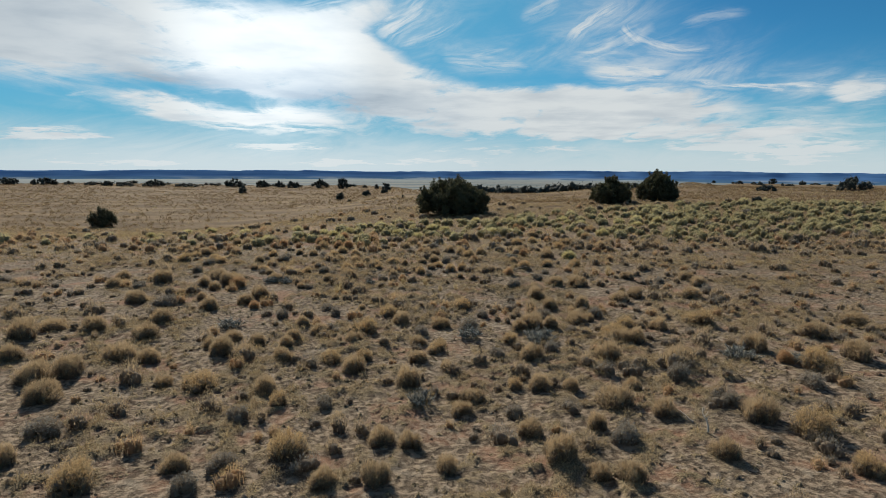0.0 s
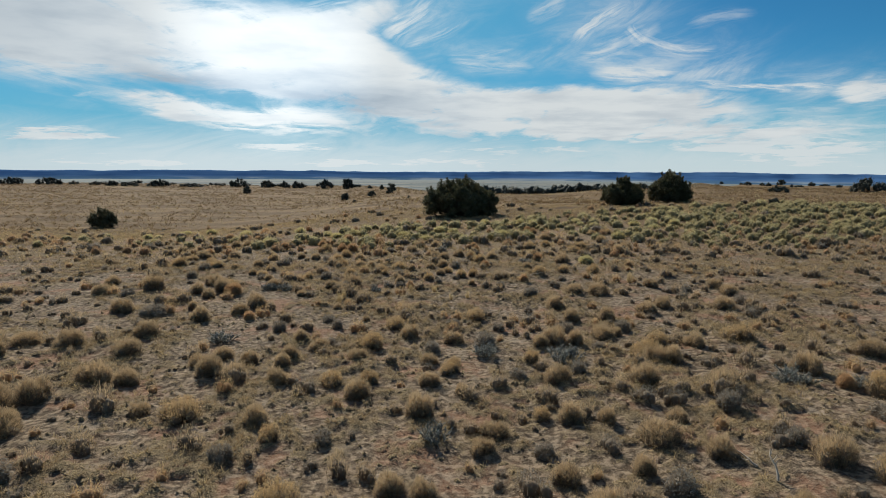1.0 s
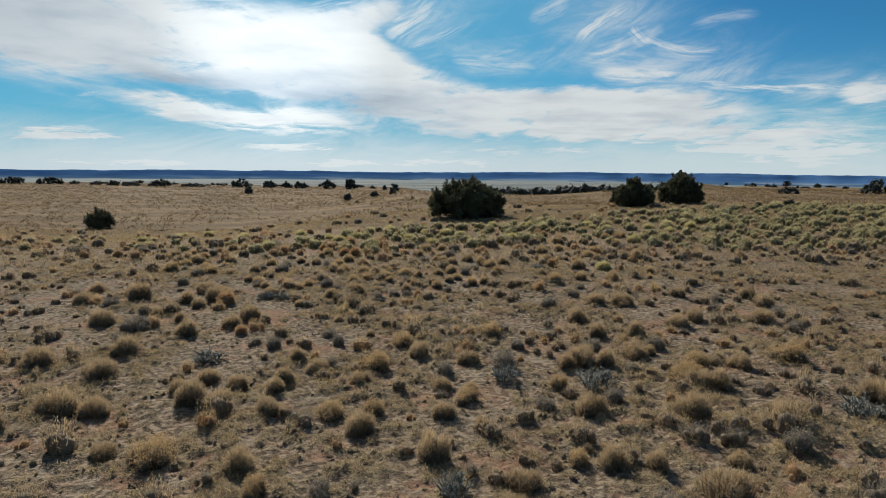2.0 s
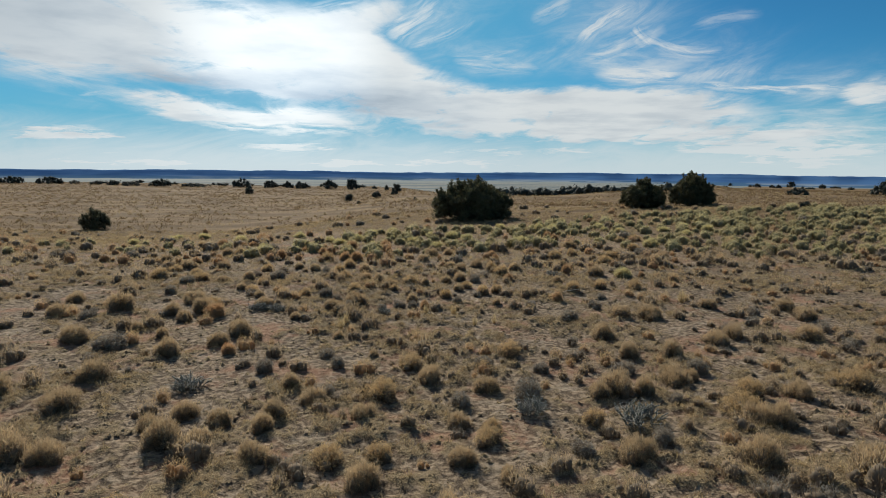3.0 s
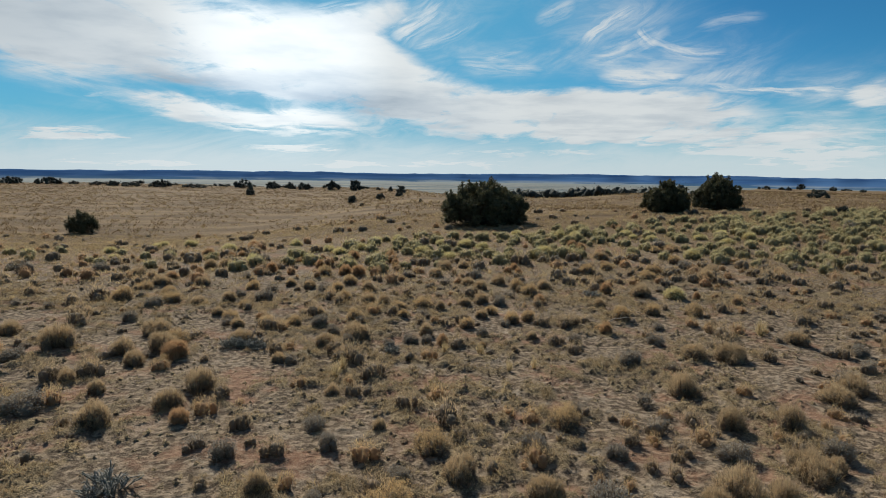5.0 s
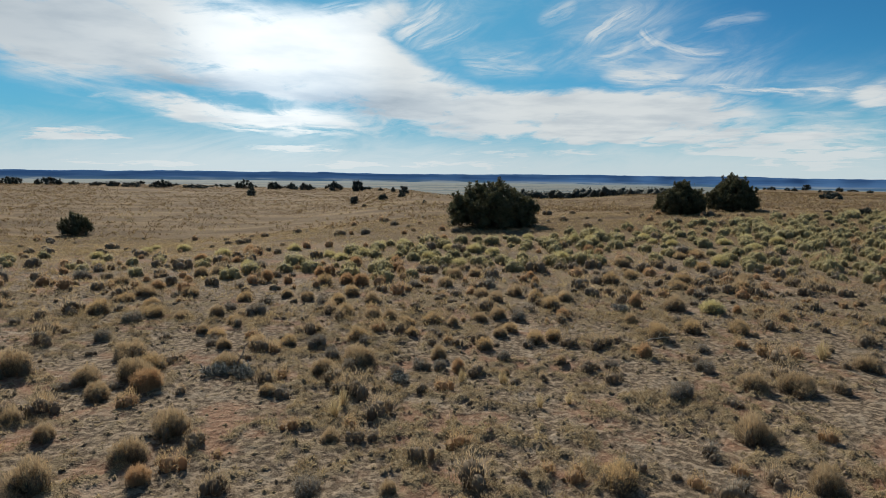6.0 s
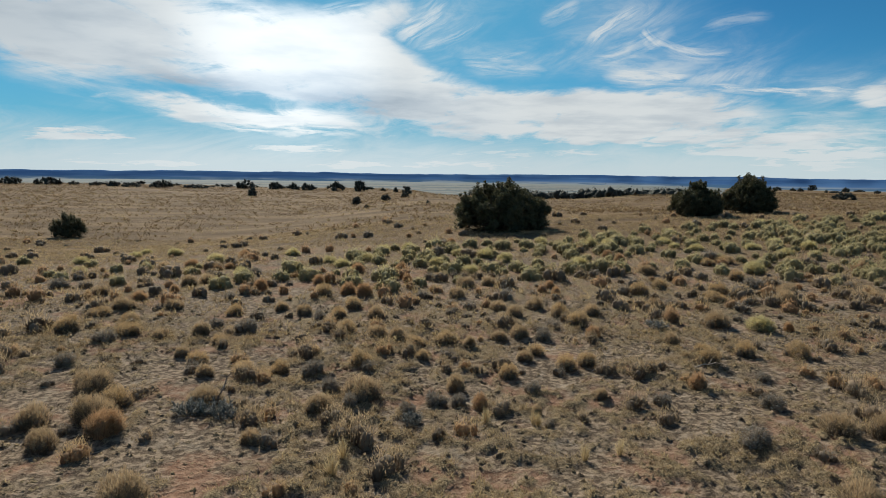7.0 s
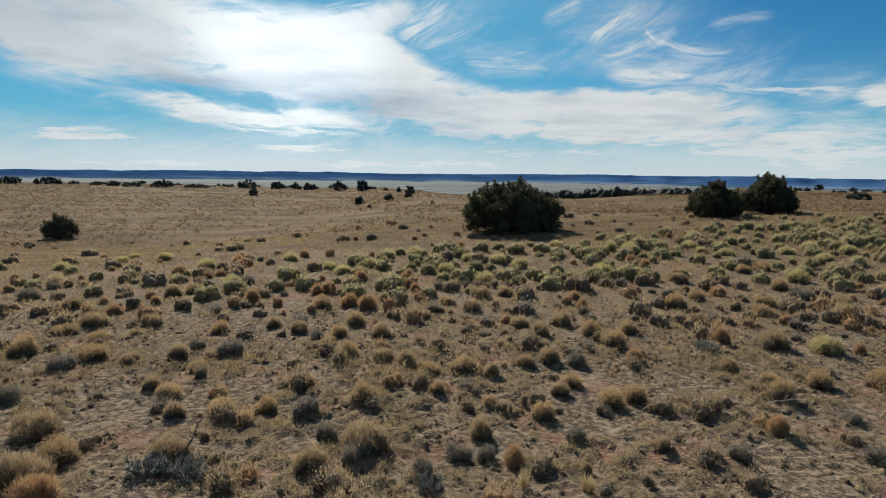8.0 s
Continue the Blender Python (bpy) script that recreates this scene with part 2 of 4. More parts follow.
def plant_material(name, low, high, other, thin=0.35, rough=0.8, split=0.5):
    """Stems and leaves: from low at the foot to high at the tip, varied from stalk to stalk and from plant to plant; some light comes through."""
    m, n = material(name)
    u, v, _ = n.split(n.node("ShaderNodeUVMap", uv_map="along").outputs[0])
    island = n.node("ShaderNodeNewGeometry").outputs["Random Per Island"]
    plant = n.node("ShaderNodeObjectInfo").outputs["Random"]
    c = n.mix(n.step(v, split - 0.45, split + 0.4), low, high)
    c = n.mix(n.math("MULTIPLY", n.math("FRACT", n.math("ADD", island, n.math("MULTIPLY", plant, 0.37))), 0.6), c, other)
    tone = n.math("ADD", 0.68, n.math("ADD", n.math("MULTIPLY", island, 0.4), n.math("MULTIPLY", n.math("ADD", u, plant), 0.14)))
    c = n.vmath("SCALE", c)
    n.plug(tone, c.node.inputs["Scale"])
    d = n.node("ShaderNodeBsdfPrincipled")
    n.plug(c, d.inputs["Base Color"])
    d.inputs["Roughness"].default_value = rough
    d.inputs["Specular IOR Level"].default_value = 0.25
    t = n.node("ShaderNodeBsdfTranslucent")
    n.plug(c, t.inputs[0])
    s = n.node("ShaderNodeMixShader")
    s.inputs[0].default_value = thin
    n.plug(d.outputs[0], s.inputs[1])
    n.plug(t.outputs[0], s.inputs[2])
    n.plug(s.outputs[0], n.node("ShaderNodeOutputMaterial").inputs[0])
    return m


def solid_material(name, dark, light, scale, rough=0.85, bump=0.3, depth=0.02):
    """A matt surface mottled at two scales, with relief."""
    m, n = material(name)
    p = n.node("ShaderNodeTexCoord").outputs["Object"]
    a, b = n.noise(p, scale, 6.0, 0.6), n.noise(p, scale * 7.0, 4.0, 0.6)
    c = n.mix(n.step(n.math("ADD", n.math("MULTIPLY", a, 0.6), n.math("MULTIPLY", b, 0.4)), 0.35, 0.65), dark, light)
    d = n.node("ShaderNodeBsdfPrincipled")
    n.plug(c, d.inputs["Base Color"])
    d.inputs["Roughness"].default_value = rough
    d.inputs["Specular IOR Level"].default_value = 0.2
    r = n.node("ShaderNodeBump")
    r.inputs["Strength"].default_value, r.inputs["Distance"].default_value = bump, depth
    n.plug(b, r.inputs["Height"])
    n.plug(r.outputs[0], d.inputs["Normal"])
    n.plug(d.outputs[0], n.node("ShaderNodeOutputMaterial").inputs[0])
    return m


def ground_material():
    """Pinkish sandy soil with red patches, pale crust and straw litter; a dry grass plain further off and a pale valley
    floor below, with distance haze painted into its colour.
    """
    m, n = material("dry_ground")
    p = n.node("ShaderNodeTexCoord").outputs["Object"]
    x, y, z = n.split(p)
    flat = n.vec(x, y, 0.0)
    big, mid, small, grain = n.noise(flat, 0.12, 4.0), n.noise(flat, 0.7, 5.0, 0.6), n.noise(flat, 8.0, 3.0, 0.55), n.noise(flat, 45.0, 3.0, 0.6)
    _, mat, _ = n.split(n.node("ShaderNodeUVMap", uv_map="along").outputs[0])
    # soil is darker in the hollows of the noise that also drives the bump
    soil = n.mix(n.step(small, 0.44, 0.60), (0.095, 0.070, 0.048), (0.29, 0.224, 0.156))
    soil = n.mix(n.math("MULTIPLY", n.step(mid, 0.50, 0.64), 0.62), soil, (0.29, 0.15, 0.092))
    soil = n.mix(n.math("MULTIPLY", n.step(grain, 0.45, 0.75), 0.5), soil, (0.37, 0.30, 0.215))
    pale = n.noise(flat, 1.7, 5.0, 0.65, 0.6)
    soil = n.mix(n.math("MULTIPLY", n.step(pale, 0.54, 0.66), 0.5), soil, (0.36, 0.30, 0.225))
    litter = n.mix(n.step(grain, 0.3, 0.7), (0.10, 0.075, 0.045), (0.33, 0.255, 0.15))
    near_c = n.mix(n.step(n.math("ADD", mat, n.math("MULTIPLY", small, 0.5)), 0.35, 0.75), soil, litter)
    streak = n.noise(n.vec(n.math("MULTIPLY", x, 0.35), y, 0.0), 0.22, 6.0, 0.65)
    plain = n.mix(n.step(streak, 0.38, 0.64), (0.098, 0.064, 0.033), (0.21, 0.143, 0.076))
    plain = n.mix(n.math("MULTIPLY", n.step(small, 0.5, 0.75), 0.5), plain, (0.25, 0.19, 0.11))
    reach = n.math("SQRT", n.math("ADD", n.math("MULTIPLY", x, x), n.math("MULTIPLY", y, y)))
    c = n.mix(n.step(n.math("ADD", reach, n.math("MULTIPLY", big, 16.0)), 40.0, 62.0), near_c, plain)
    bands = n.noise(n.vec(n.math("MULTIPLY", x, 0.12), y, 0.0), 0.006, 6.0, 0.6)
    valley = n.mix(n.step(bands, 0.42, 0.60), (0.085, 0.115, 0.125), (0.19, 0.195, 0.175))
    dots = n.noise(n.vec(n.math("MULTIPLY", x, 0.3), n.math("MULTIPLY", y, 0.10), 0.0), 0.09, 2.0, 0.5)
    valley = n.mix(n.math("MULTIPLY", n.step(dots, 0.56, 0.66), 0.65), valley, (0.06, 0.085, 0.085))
    # painted haze: the floor fades to one pale grey with distance
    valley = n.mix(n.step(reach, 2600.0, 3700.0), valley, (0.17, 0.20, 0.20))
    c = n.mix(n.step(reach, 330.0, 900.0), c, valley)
    d = n.node("ShaderNodeBsdfPrincipled")
    n.plug(c, d.inputs["Base Color"])
    d.inputs["Roughness"].default_value = 0.95
    d.inputs["Specular IOR Level"].default_value = 0.1
    r = n.node("ShaderNodeBump")
    r.inputs["Strength"].default_value, r.inputs["Distance"].default_value = 1.0, 0.09
    n.plug(n.math("ADD", small, n.math("MULTIPLY", grain, 0.35)), r.inputs["Height"])
    n.plug(r.outputs[0], d.inputs["Normal"])
    n.plug(d.outputs[0], n.node("ShaderNodeOutputMaterial").inputs[0])
    return m


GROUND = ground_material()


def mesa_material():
    """Forested cliff above, paler banded slopes below; distance haze is painted into both as blue."""
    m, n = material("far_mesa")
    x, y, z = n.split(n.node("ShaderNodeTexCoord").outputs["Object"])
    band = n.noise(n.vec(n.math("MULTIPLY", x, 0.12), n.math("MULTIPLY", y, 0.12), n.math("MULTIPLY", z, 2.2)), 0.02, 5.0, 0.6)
    # blue of distance haze painted into the base colours
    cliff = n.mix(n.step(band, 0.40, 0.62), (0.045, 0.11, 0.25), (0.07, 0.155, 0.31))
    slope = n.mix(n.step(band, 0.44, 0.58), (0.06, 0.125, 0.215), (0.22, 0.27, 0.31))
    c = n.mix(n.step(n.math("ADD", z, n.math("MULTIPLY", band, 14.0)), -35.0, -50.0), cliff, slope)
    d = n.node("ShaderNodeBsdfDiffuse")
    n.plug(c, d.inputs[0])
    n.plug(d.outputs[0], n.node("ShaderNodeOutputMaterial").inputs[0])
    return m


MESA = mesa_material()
BARK = solid_material("juniper_bark", (0.06, 0.045, 0.035), (0.17, 0.13, 0.10), 6.0, 0.9, 0.6, 0.02)
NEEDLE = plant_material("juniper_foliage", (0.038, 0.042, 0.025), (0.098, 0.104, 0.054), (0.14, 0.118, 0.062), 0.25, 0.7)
# darker, bluer copy of the needle colours for the far trees
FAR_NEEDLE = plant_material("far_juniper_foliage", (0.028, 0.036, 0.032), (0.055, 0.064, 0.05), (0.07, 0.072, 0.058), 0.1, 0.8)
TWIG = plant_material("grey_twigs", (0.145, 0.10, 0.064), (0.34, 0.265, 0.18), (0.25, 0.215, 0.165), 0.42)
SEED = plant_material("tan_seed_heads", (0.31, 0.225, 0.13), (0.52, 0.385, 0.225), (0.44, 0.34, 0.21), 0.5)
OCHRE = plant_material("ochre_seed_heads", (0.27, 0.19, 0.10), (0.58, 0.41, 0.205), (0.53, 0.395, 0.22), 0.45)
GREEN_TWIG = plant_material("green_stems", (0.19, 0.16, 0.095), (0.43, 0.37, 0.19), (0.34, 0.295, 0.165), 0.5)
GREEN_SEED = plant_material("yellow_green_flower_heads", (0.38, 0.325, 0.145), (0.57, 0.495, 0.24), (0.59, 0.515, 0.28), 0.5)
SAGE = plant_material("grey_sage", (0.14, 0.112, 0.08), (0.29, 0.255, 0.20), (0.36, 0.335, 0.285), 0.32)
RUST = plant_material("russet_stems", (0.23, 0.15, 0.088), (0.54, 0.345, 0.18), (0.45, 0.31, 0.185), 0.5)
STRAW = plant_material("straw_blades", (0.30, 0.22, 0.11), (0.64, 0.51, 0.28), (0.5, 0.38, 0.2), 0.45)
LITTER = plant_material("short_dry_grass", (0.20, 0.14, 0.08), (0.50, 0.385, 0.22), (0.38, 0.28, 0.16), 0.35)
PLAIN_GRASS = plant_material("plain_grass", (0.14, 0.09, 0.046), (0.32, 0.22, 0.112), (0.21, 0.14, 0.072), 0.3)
CANE = solid_material("cactus_skin", (0.085, 0.09, 0.075), (0.19, 0.195, 0.165), 14.0, 0.7, 0.5, 0.01)
SPINE = plant_material("cactus_spines", (0.42, 0.41, 0.37), (0.70, 0.68, 0.62), (0.6, 0.58, 0.52), 0.4)
DEAD = solid_material("dead_wood", (0.10, 0.075, 0.06), (0.26, 0.21, 0.17), 12.0, 0.9, 0.4, 0.005)

# ---- mesh helpers ----


def mesh_of(name, verts, tris, along, mat, second=None, first_count=0):
    """A triangle mesh from arrays; along holds u, v of each vertex. Faces from first_count on take the second material."""
    me = bpy.data.meshes.new(name)
    me.vertices.add(len(verts))
    me.vertices.foreach_set("co", np.asarray(verts, np.float32).ravel())
    tris = np.asarray(tris, np.int32)
    me.loops.add(tris.size)
    me.loops.foreach_set("vertex_index", tris.ravel())
    me.polygons.add(len(tris))
    me.polygons.foreach_set("loop_start", np.arange(0, tris.size, 3, dtype=np.int32))
    uv = me.uv_layers.new(name="along")
    uv.data.foreach_set("uv", np.asarray(along, np.float32)[tris.ravel()].ravel())
    me.materials.append(mat)
    if second:
        me.materials.append(second)
        me.polygons.foreach_set("material_index", (np.arange(len(tris)) >= first_count).astype(np.int32))
    me.update(calc_edges=True)
    return me


def join(pieces):
    """Several (verts, tris, along) as one."""
    v, t, a, n = [], [], [], 0
    for pv, pt, pa in pieces:
        v.append(pv)
        t.append(pt + n)
        a.append(pa)
        n += len(pv)
    return np.concatenate(v), np.concatenate(t), np.concatenate(a)


def unit(v):
    return v / np.maximum(np.linalg.norm(v, axis=-1, keepdims=True), 1e-9)


def blades(rng, foot, tip, width, bend=0.0, v0=0.0, v1=1.0):
    """Tapered blades from foot to tip (n x 3 each), three triangles a blade, bent outwards."""
    n = len(foot)
    way = tip - foot
    side = unit(np.cross(way, rng.normal(size=(n, 3))))
    w = (np.asarray(width) * np.ones(n))[:, None] * side * 0.5
    mid = foot + way * 0.55 + np.c_[np.zeros((n, 2)), np.linalg.norm(way, axis=1) * bend]
    v = np.stack([foot - w * 0.8, foot + w * 0.8, mid - w, mid + w, tip], 1).reshape(-1, 3)
    t = (np.array([[0, 1, 3], [0, 3, 2], [2, 3, 4]])[None] + 5 * np.arange(n)[:, None, None]).reshape(-1, 3)
    u = np.repeat(rng.random(n), 5)
    lo, hi = v0 * np.ones(n), v1 * np.ones(n)
    a = np.c_[u, np.stack([lo, lo, lo * 0.45 + hi * 0.55, lo * 0.45 + hi * 0.55, hi], 1).ravel()]
    return v, t, a


def flakes(rng, at, size, v0=0.6, v1=1.0, up=0.0):
    """One small loose triangle at each place: a leaf, a seed head or a twig end."""
    n = len(at)
    s = (np.asarray(size) * np.ones(n))[:, None]
    a = unit(rng.normal(size=(n, 3)) + (0, 0, up))
    b = unit(np.cross(a, rng.normal(size=(n, 3))))
    v = np.stack([at - b * s * 0.45, at + b * s * 0.45, at + a * s], 1).reshape(-1, 3)
    t = np.arange(3 * n).reshape(-1, 3)
    h = np.repeat(v0 + (v1 - v0) * rng.random(n), 3)
    return v, t, np.c_[np.repeat(rng.random(n), 3), h]


def slivers(rng, foot, tip, width, v0, v1):
    """Thin twigs, one triangle each."""
    n = len(foot)
    w = unit(np.cross(tip - foot, rng.normal(size=(n, 3)))) * (np.asarray(width) * np.ones(n))[:, None] * 0.5
    v = np.stack([foot - w, foot + w, tip], 1).reshape(-1, 3)
    a = np.c_[np.repeat(rng.random(n), 3), np.stack([v0, v0, v1], 1).ravel()]
    return v, np.arange(3 * n).reshape(-1, 3), a


def tube(points, radii, sides=6):
    """A tapered limb through points."""
    v, t = [], []
    pts = np.asarray(points, float)
    for i, (p, r) in enumerate(zip(pts, radii)):
        d = unit(pts[min(i + 1, len(pts) - 1)] - pts[max(i - 1, 0)])
        a = unit(np.cross(d, (0.31, 0.87, 0.21)))
        b = np.cross(d, a)
        for j in range(sides):
            f = 2 * math.pi * j / sides
            v.append(p + r * (a * math.cos(f) + b * math.sin(f)))
        if i:
            for j in range(sides):
                q, s, m = (i - 1) * sides + j, (i - 1) * sides + (j + 1) % sides, sides
                t += [(q, s, s + m), (q, s + m, q + m)]
    return np.array(v), np.array(t), np.c_[np.zeros(len(v)), np.linspace(0, 1, len(v))]


def part(name, data, parent, label="", kind=""):
    ob = new(name, data)
    ob.parent = parent
    return tagged(ob, label, kind=kind)


# ---- ground ----


def soft_step(t):
    t = np.clip(t, 0, 1)
    return t * t * (3 - 2 * t)


def lattice(x, y, seed):
    """Smooth value noise on a unit lattice, -1 to 1."""
    i, j = np.floor(x), np.floor(y)
    f, g = soft_step(x - i), soft_step(y - j)

    def corner(a, b):
        s = np.sin(a * 127.1 + b * 311.7 + seed * 74.7) * 43758.5453
        return 2 * (s - np.floor(s)) - 1
    return (corner(i, j) * (1 - f) + corner(i + 1, j) * f) * (1 - g) + (corner(i, j + 1) * (1 - f) + corner(i + 1, j + 1) * f) * g


def land(x, y):
    """The lie of the land: a low swell ahead, a basin beside it, the plateau's edge, then the valley floor."""
    r, az = np.hypot(x, y), np.degrees(np.arctan2(x, np.abs(y) + 1e-6))
    z = (-0.15 + 0.9 * np.exp(-((x - 20) / 18) ** 2 - ((y - 54) / 20) ** 2) - 2.2 * soft_step((-x - 2) / 25) * soft_step((y - 28) / 35)
         - 1.0 * soft_step((y - 60) / 50) * np.exp(-((az - 6) / 9) ** 2) + 0.6 * soft_step((x - 18) / 15) * soft_step((y - 40) / 20)
         + 0.7 * soft_step((r - 120) / 110) * soft_step((-az - 14) / 18) - 0.5 * soft_step((r - 100) / 120) * np.exp(-((az + 15) / 8) ** 2))
    edge = 232 - 110 * soft_step((az + 8) / 6) + 240 * soft_step((az - 20) / 5)
    z = z - 3.4 * soft_step((r - 100) / 240) * soft_step((az - 20) / 5)
    d = np.maximum(r - edge, 0)
    return z - 62 * (1 - np.exp(-d / 900.0)) * soft_step(d / 25)


def hummocks(x, y):
    """Height of the little hummocks of matted grass, 0 to 1, in patches with bare crust between."""
    bend = 0.35 * lattice(x * 2.3, y * 2.3, 6)
    patch = np.clip(0.62 + 0.75 * lattice(x * 0.55, y * 0.55, 5), 0, 1)
    a = np.maximum(lattice(x * 4.3 + bend, y * 4.3 - bend, 3), 0)
    b = np.maximum(lattice(x * 8.7 - bend, y * 8.7 + bend, 7), 0)
    return np.minimum((np.sqrt(a) * 0.75 + np.sqrt(b) * 0.45) * patch, 1.0)


def relief(x, y):
    """The small lumps of the crust and of old grass clumps, and the gentle roll of the plain."""
    near = 1 - soft_step((np.hypot(x, y) - 34) / 30)
    lumps = 0.04 * lattice(x * 1.1, y * 1.1, 1) + 0.02 * np.abs(lattice(x * 3.1, y * 3.1, 2)) + 0.10 * hummocks(x, y)
    return lumps * near + 0.06 * lattice(x * 0.12, y * 0.12, 4)


def surface(x, y):
    x, y = np.asarray(x, float), np.asarray(y, float)
    return land(x, y) + relief(x, y)


def spaced(fine_lo, fine_hi, pitch, far_lo, far_hi, growth):
    """Grid lines: evenly spaced in the middle, wider and wider apart outside."""
    mid = np.arange(fine_lo, fine_hi + pitch / 2, pitch)
    out, s = [], pitch
    p = mid[-1]
    while p < far_hi:
        s *= growth
        p += s
        out.append(p)
    inn, s = [], pitch
    p = mid[0]
    while p > far_lo:
        s *= growth
        p -= s
        inn.append(p)
    return np.array(inn[::-1] + list(mid) + out)


def make_ground():
    gx = spaced(-8.5, 8.5, 0.07, -4600, 4600, 1.12)
    gy = spaced(7, 24.5, 0.068, -4600, 4600, 1.10)
    xx, yy = np.meshgrid(gx, gy)
    v = np.c_[xx.ravel(), yy.ravel(), surface(xx, yy).ravel()]
    w, h = len(gx), len(gy)
    q = (np.arange(h - 1)[:, None] * w + np.arange(w - 1)[None]).ravel()
    t = np.concatenate([np.c_[q, q + 1, q + w + 1], np.c_[q, q + w + 1, q + w]])
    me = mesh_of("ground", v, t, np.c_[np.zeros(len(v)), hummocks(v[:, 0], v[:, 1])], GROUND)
    me.polygons.foreach_set("use_smooth", np.ones(len(t), bool))
    return tagged(new("ground", me), "dry sandy desert ground with red soil and straw litter", "ground", kind="structure")


make_ground()


def make_mesa():
    """The long flat-topped mesa that closes the valley, with its cliff, talus and small steps in the rim."""
    n = 420
    az = np.radians(np.linspace(-75, 75, n))
    u = np.degrees(az)
    rim = -13 + 0.19 * u + 5.0 * lattice(u * 0.16, u * 0, 21) + 2.2 * lattice(u * 0.7, u * 0, 22) + 1.0 * lattice(u * 2.3, u * 0, 23)
    rows, cols = [], []
    for lower, back in ((62.0, -320.0), (40.0, -120.0), (22.0, -50.0), (8.0, -22.0), (0.0, 0.0), (1.0, 500.0)):
        rad = 3850 + back + 40 * lattice(u * 0.5, u * 0 + 3.0, 24)
        rows.append(np.c_[np.sin(az) * rad, np.cos(az) * rad, rim - lower + (1.5 * lattice(u * 1.7, u * 0 + lower, 25) if 0 < lower < 60 else 0)])
    v = np.concatenate(rows)
    t = []
    for i in range(len(rows) - 1):
        q = i * n + np.arange(n - 1)
        t += [np.c_[q, q + 1, q + n + 1], np.c_[q, q + n + 1, q + n]]
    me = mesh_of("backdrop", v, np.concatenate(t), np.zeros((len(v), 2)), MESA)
    return tagged(new("backdrop", me), "long low mesa far across the valley, coloured haze blue", "mesa", kind="structure")


make_mesa()

# ---- plants: one builder for each kind ----


def dome(rng, n, r, h, lo=0.0):
    """Directions and reach of n points on an uneven dome."""
    f = rng.random(n) * 2 * math.pi
    c = lo + (1 - lo) * rng.random(n) ** 0.8
    s = np.sqrt(np.maximum(1 - c * c, 0))
    lump = 1 + 0.14 * np.sin(3 * f + rng.random() * 6) + 0.12 * np.sin(7 * f + 4 * c + rng.random() * 6) + 0.05 * rng.normal(size=n)
    return np.c_[np.cos(f) * s * r, np.sin(f) * s * r, c * h] * lump[:, None]


def lobe_set(rng, r, h, count):
    """The lobes of a cushion shrub, each x, y, radius, height: a main one and smaller ones leaning against it."""
    f = rng.random() * 6.283 + np.arange(count) * 6.283 / max(count - 1, 1) + rng.normal(size=count) * 0.35
    d = r * (0.40 + 0.20 * rng.random(count))
    w, t = r * (0.36 + 0.18 * rng.random(count)), h * (0.58 + 0.34 * rng.random(count))
    d[0], w[0], t[0] = 0.12 * r, 0.70 * r if count > 1 else 0.95 * r, 0.93 * h
    return np.c_[np.cos(f) * d, np.sin(f) * d, w, t]


def waist(c):
    """Radius of a lobe at the height c, 0 to 1: full below, drawn in at the foot, rounded over at the top."""
    return np.sqrt(np.maximum(1 - c * c, 0)) * (1 - 0.24 * (1 - c) ** 3)


def lobe_hearts(rng, lobes, rings, segs, full):
    """The close-grown heart of every lobe: an uneven closed mound that stands in for dead leaves and twigs, added so
    that the shrub shades itself.
    """
    out = []
    c = np.linspace(0, 1, rings + 1)[:-1]
    q = np.arange(rings - 1)[:, None] * segs + np.arange(segs)[None]
    e = np.arange(rings - 1)[:, None] * segs + (np.arange(segs)[None] + 1) % segs
    last = (rings - 1) * segs + np.arange(segs)
    tris = np.concatenate([np.stack([q, e, e + segs], -1).reshape(-1, 3), np.stack([q, e + segs, q + segs], -1).reshape(-1, 3),
                           np.c_[last, (rings - 1) * segs + (np.arange(segs) + 1) % segs, np.full(segs, rings * segs)]])
    for x, y, w, t in lobes:
        f = (np.arange(segs)[None] + 0.5 * np.arange(rings)[:, None]) * 6.283 / segs
        k = waist(c)[:, None] * w * full * (1 + 0.13 * rng.normal(size=(rings, segs)))
        z = c[:, None] * t * full + 0.05 * t * rng.normal(size=(rings, segs)) * (c[:, None] > 0) - 0.04 * (c[:, None] == 0)
        v = np.concatenate([np.stack([x + np.cos(f) * k, y + np.sin(f) * k, z], -1).reshape(-1, 3), [(x, y, t * full * 0.98)]])
        # v rises with height: low colour at the foot, high colour on top
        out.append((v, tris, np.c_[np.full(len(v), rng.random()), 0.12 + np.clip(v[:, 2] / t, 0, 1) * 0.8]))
    return join(out)


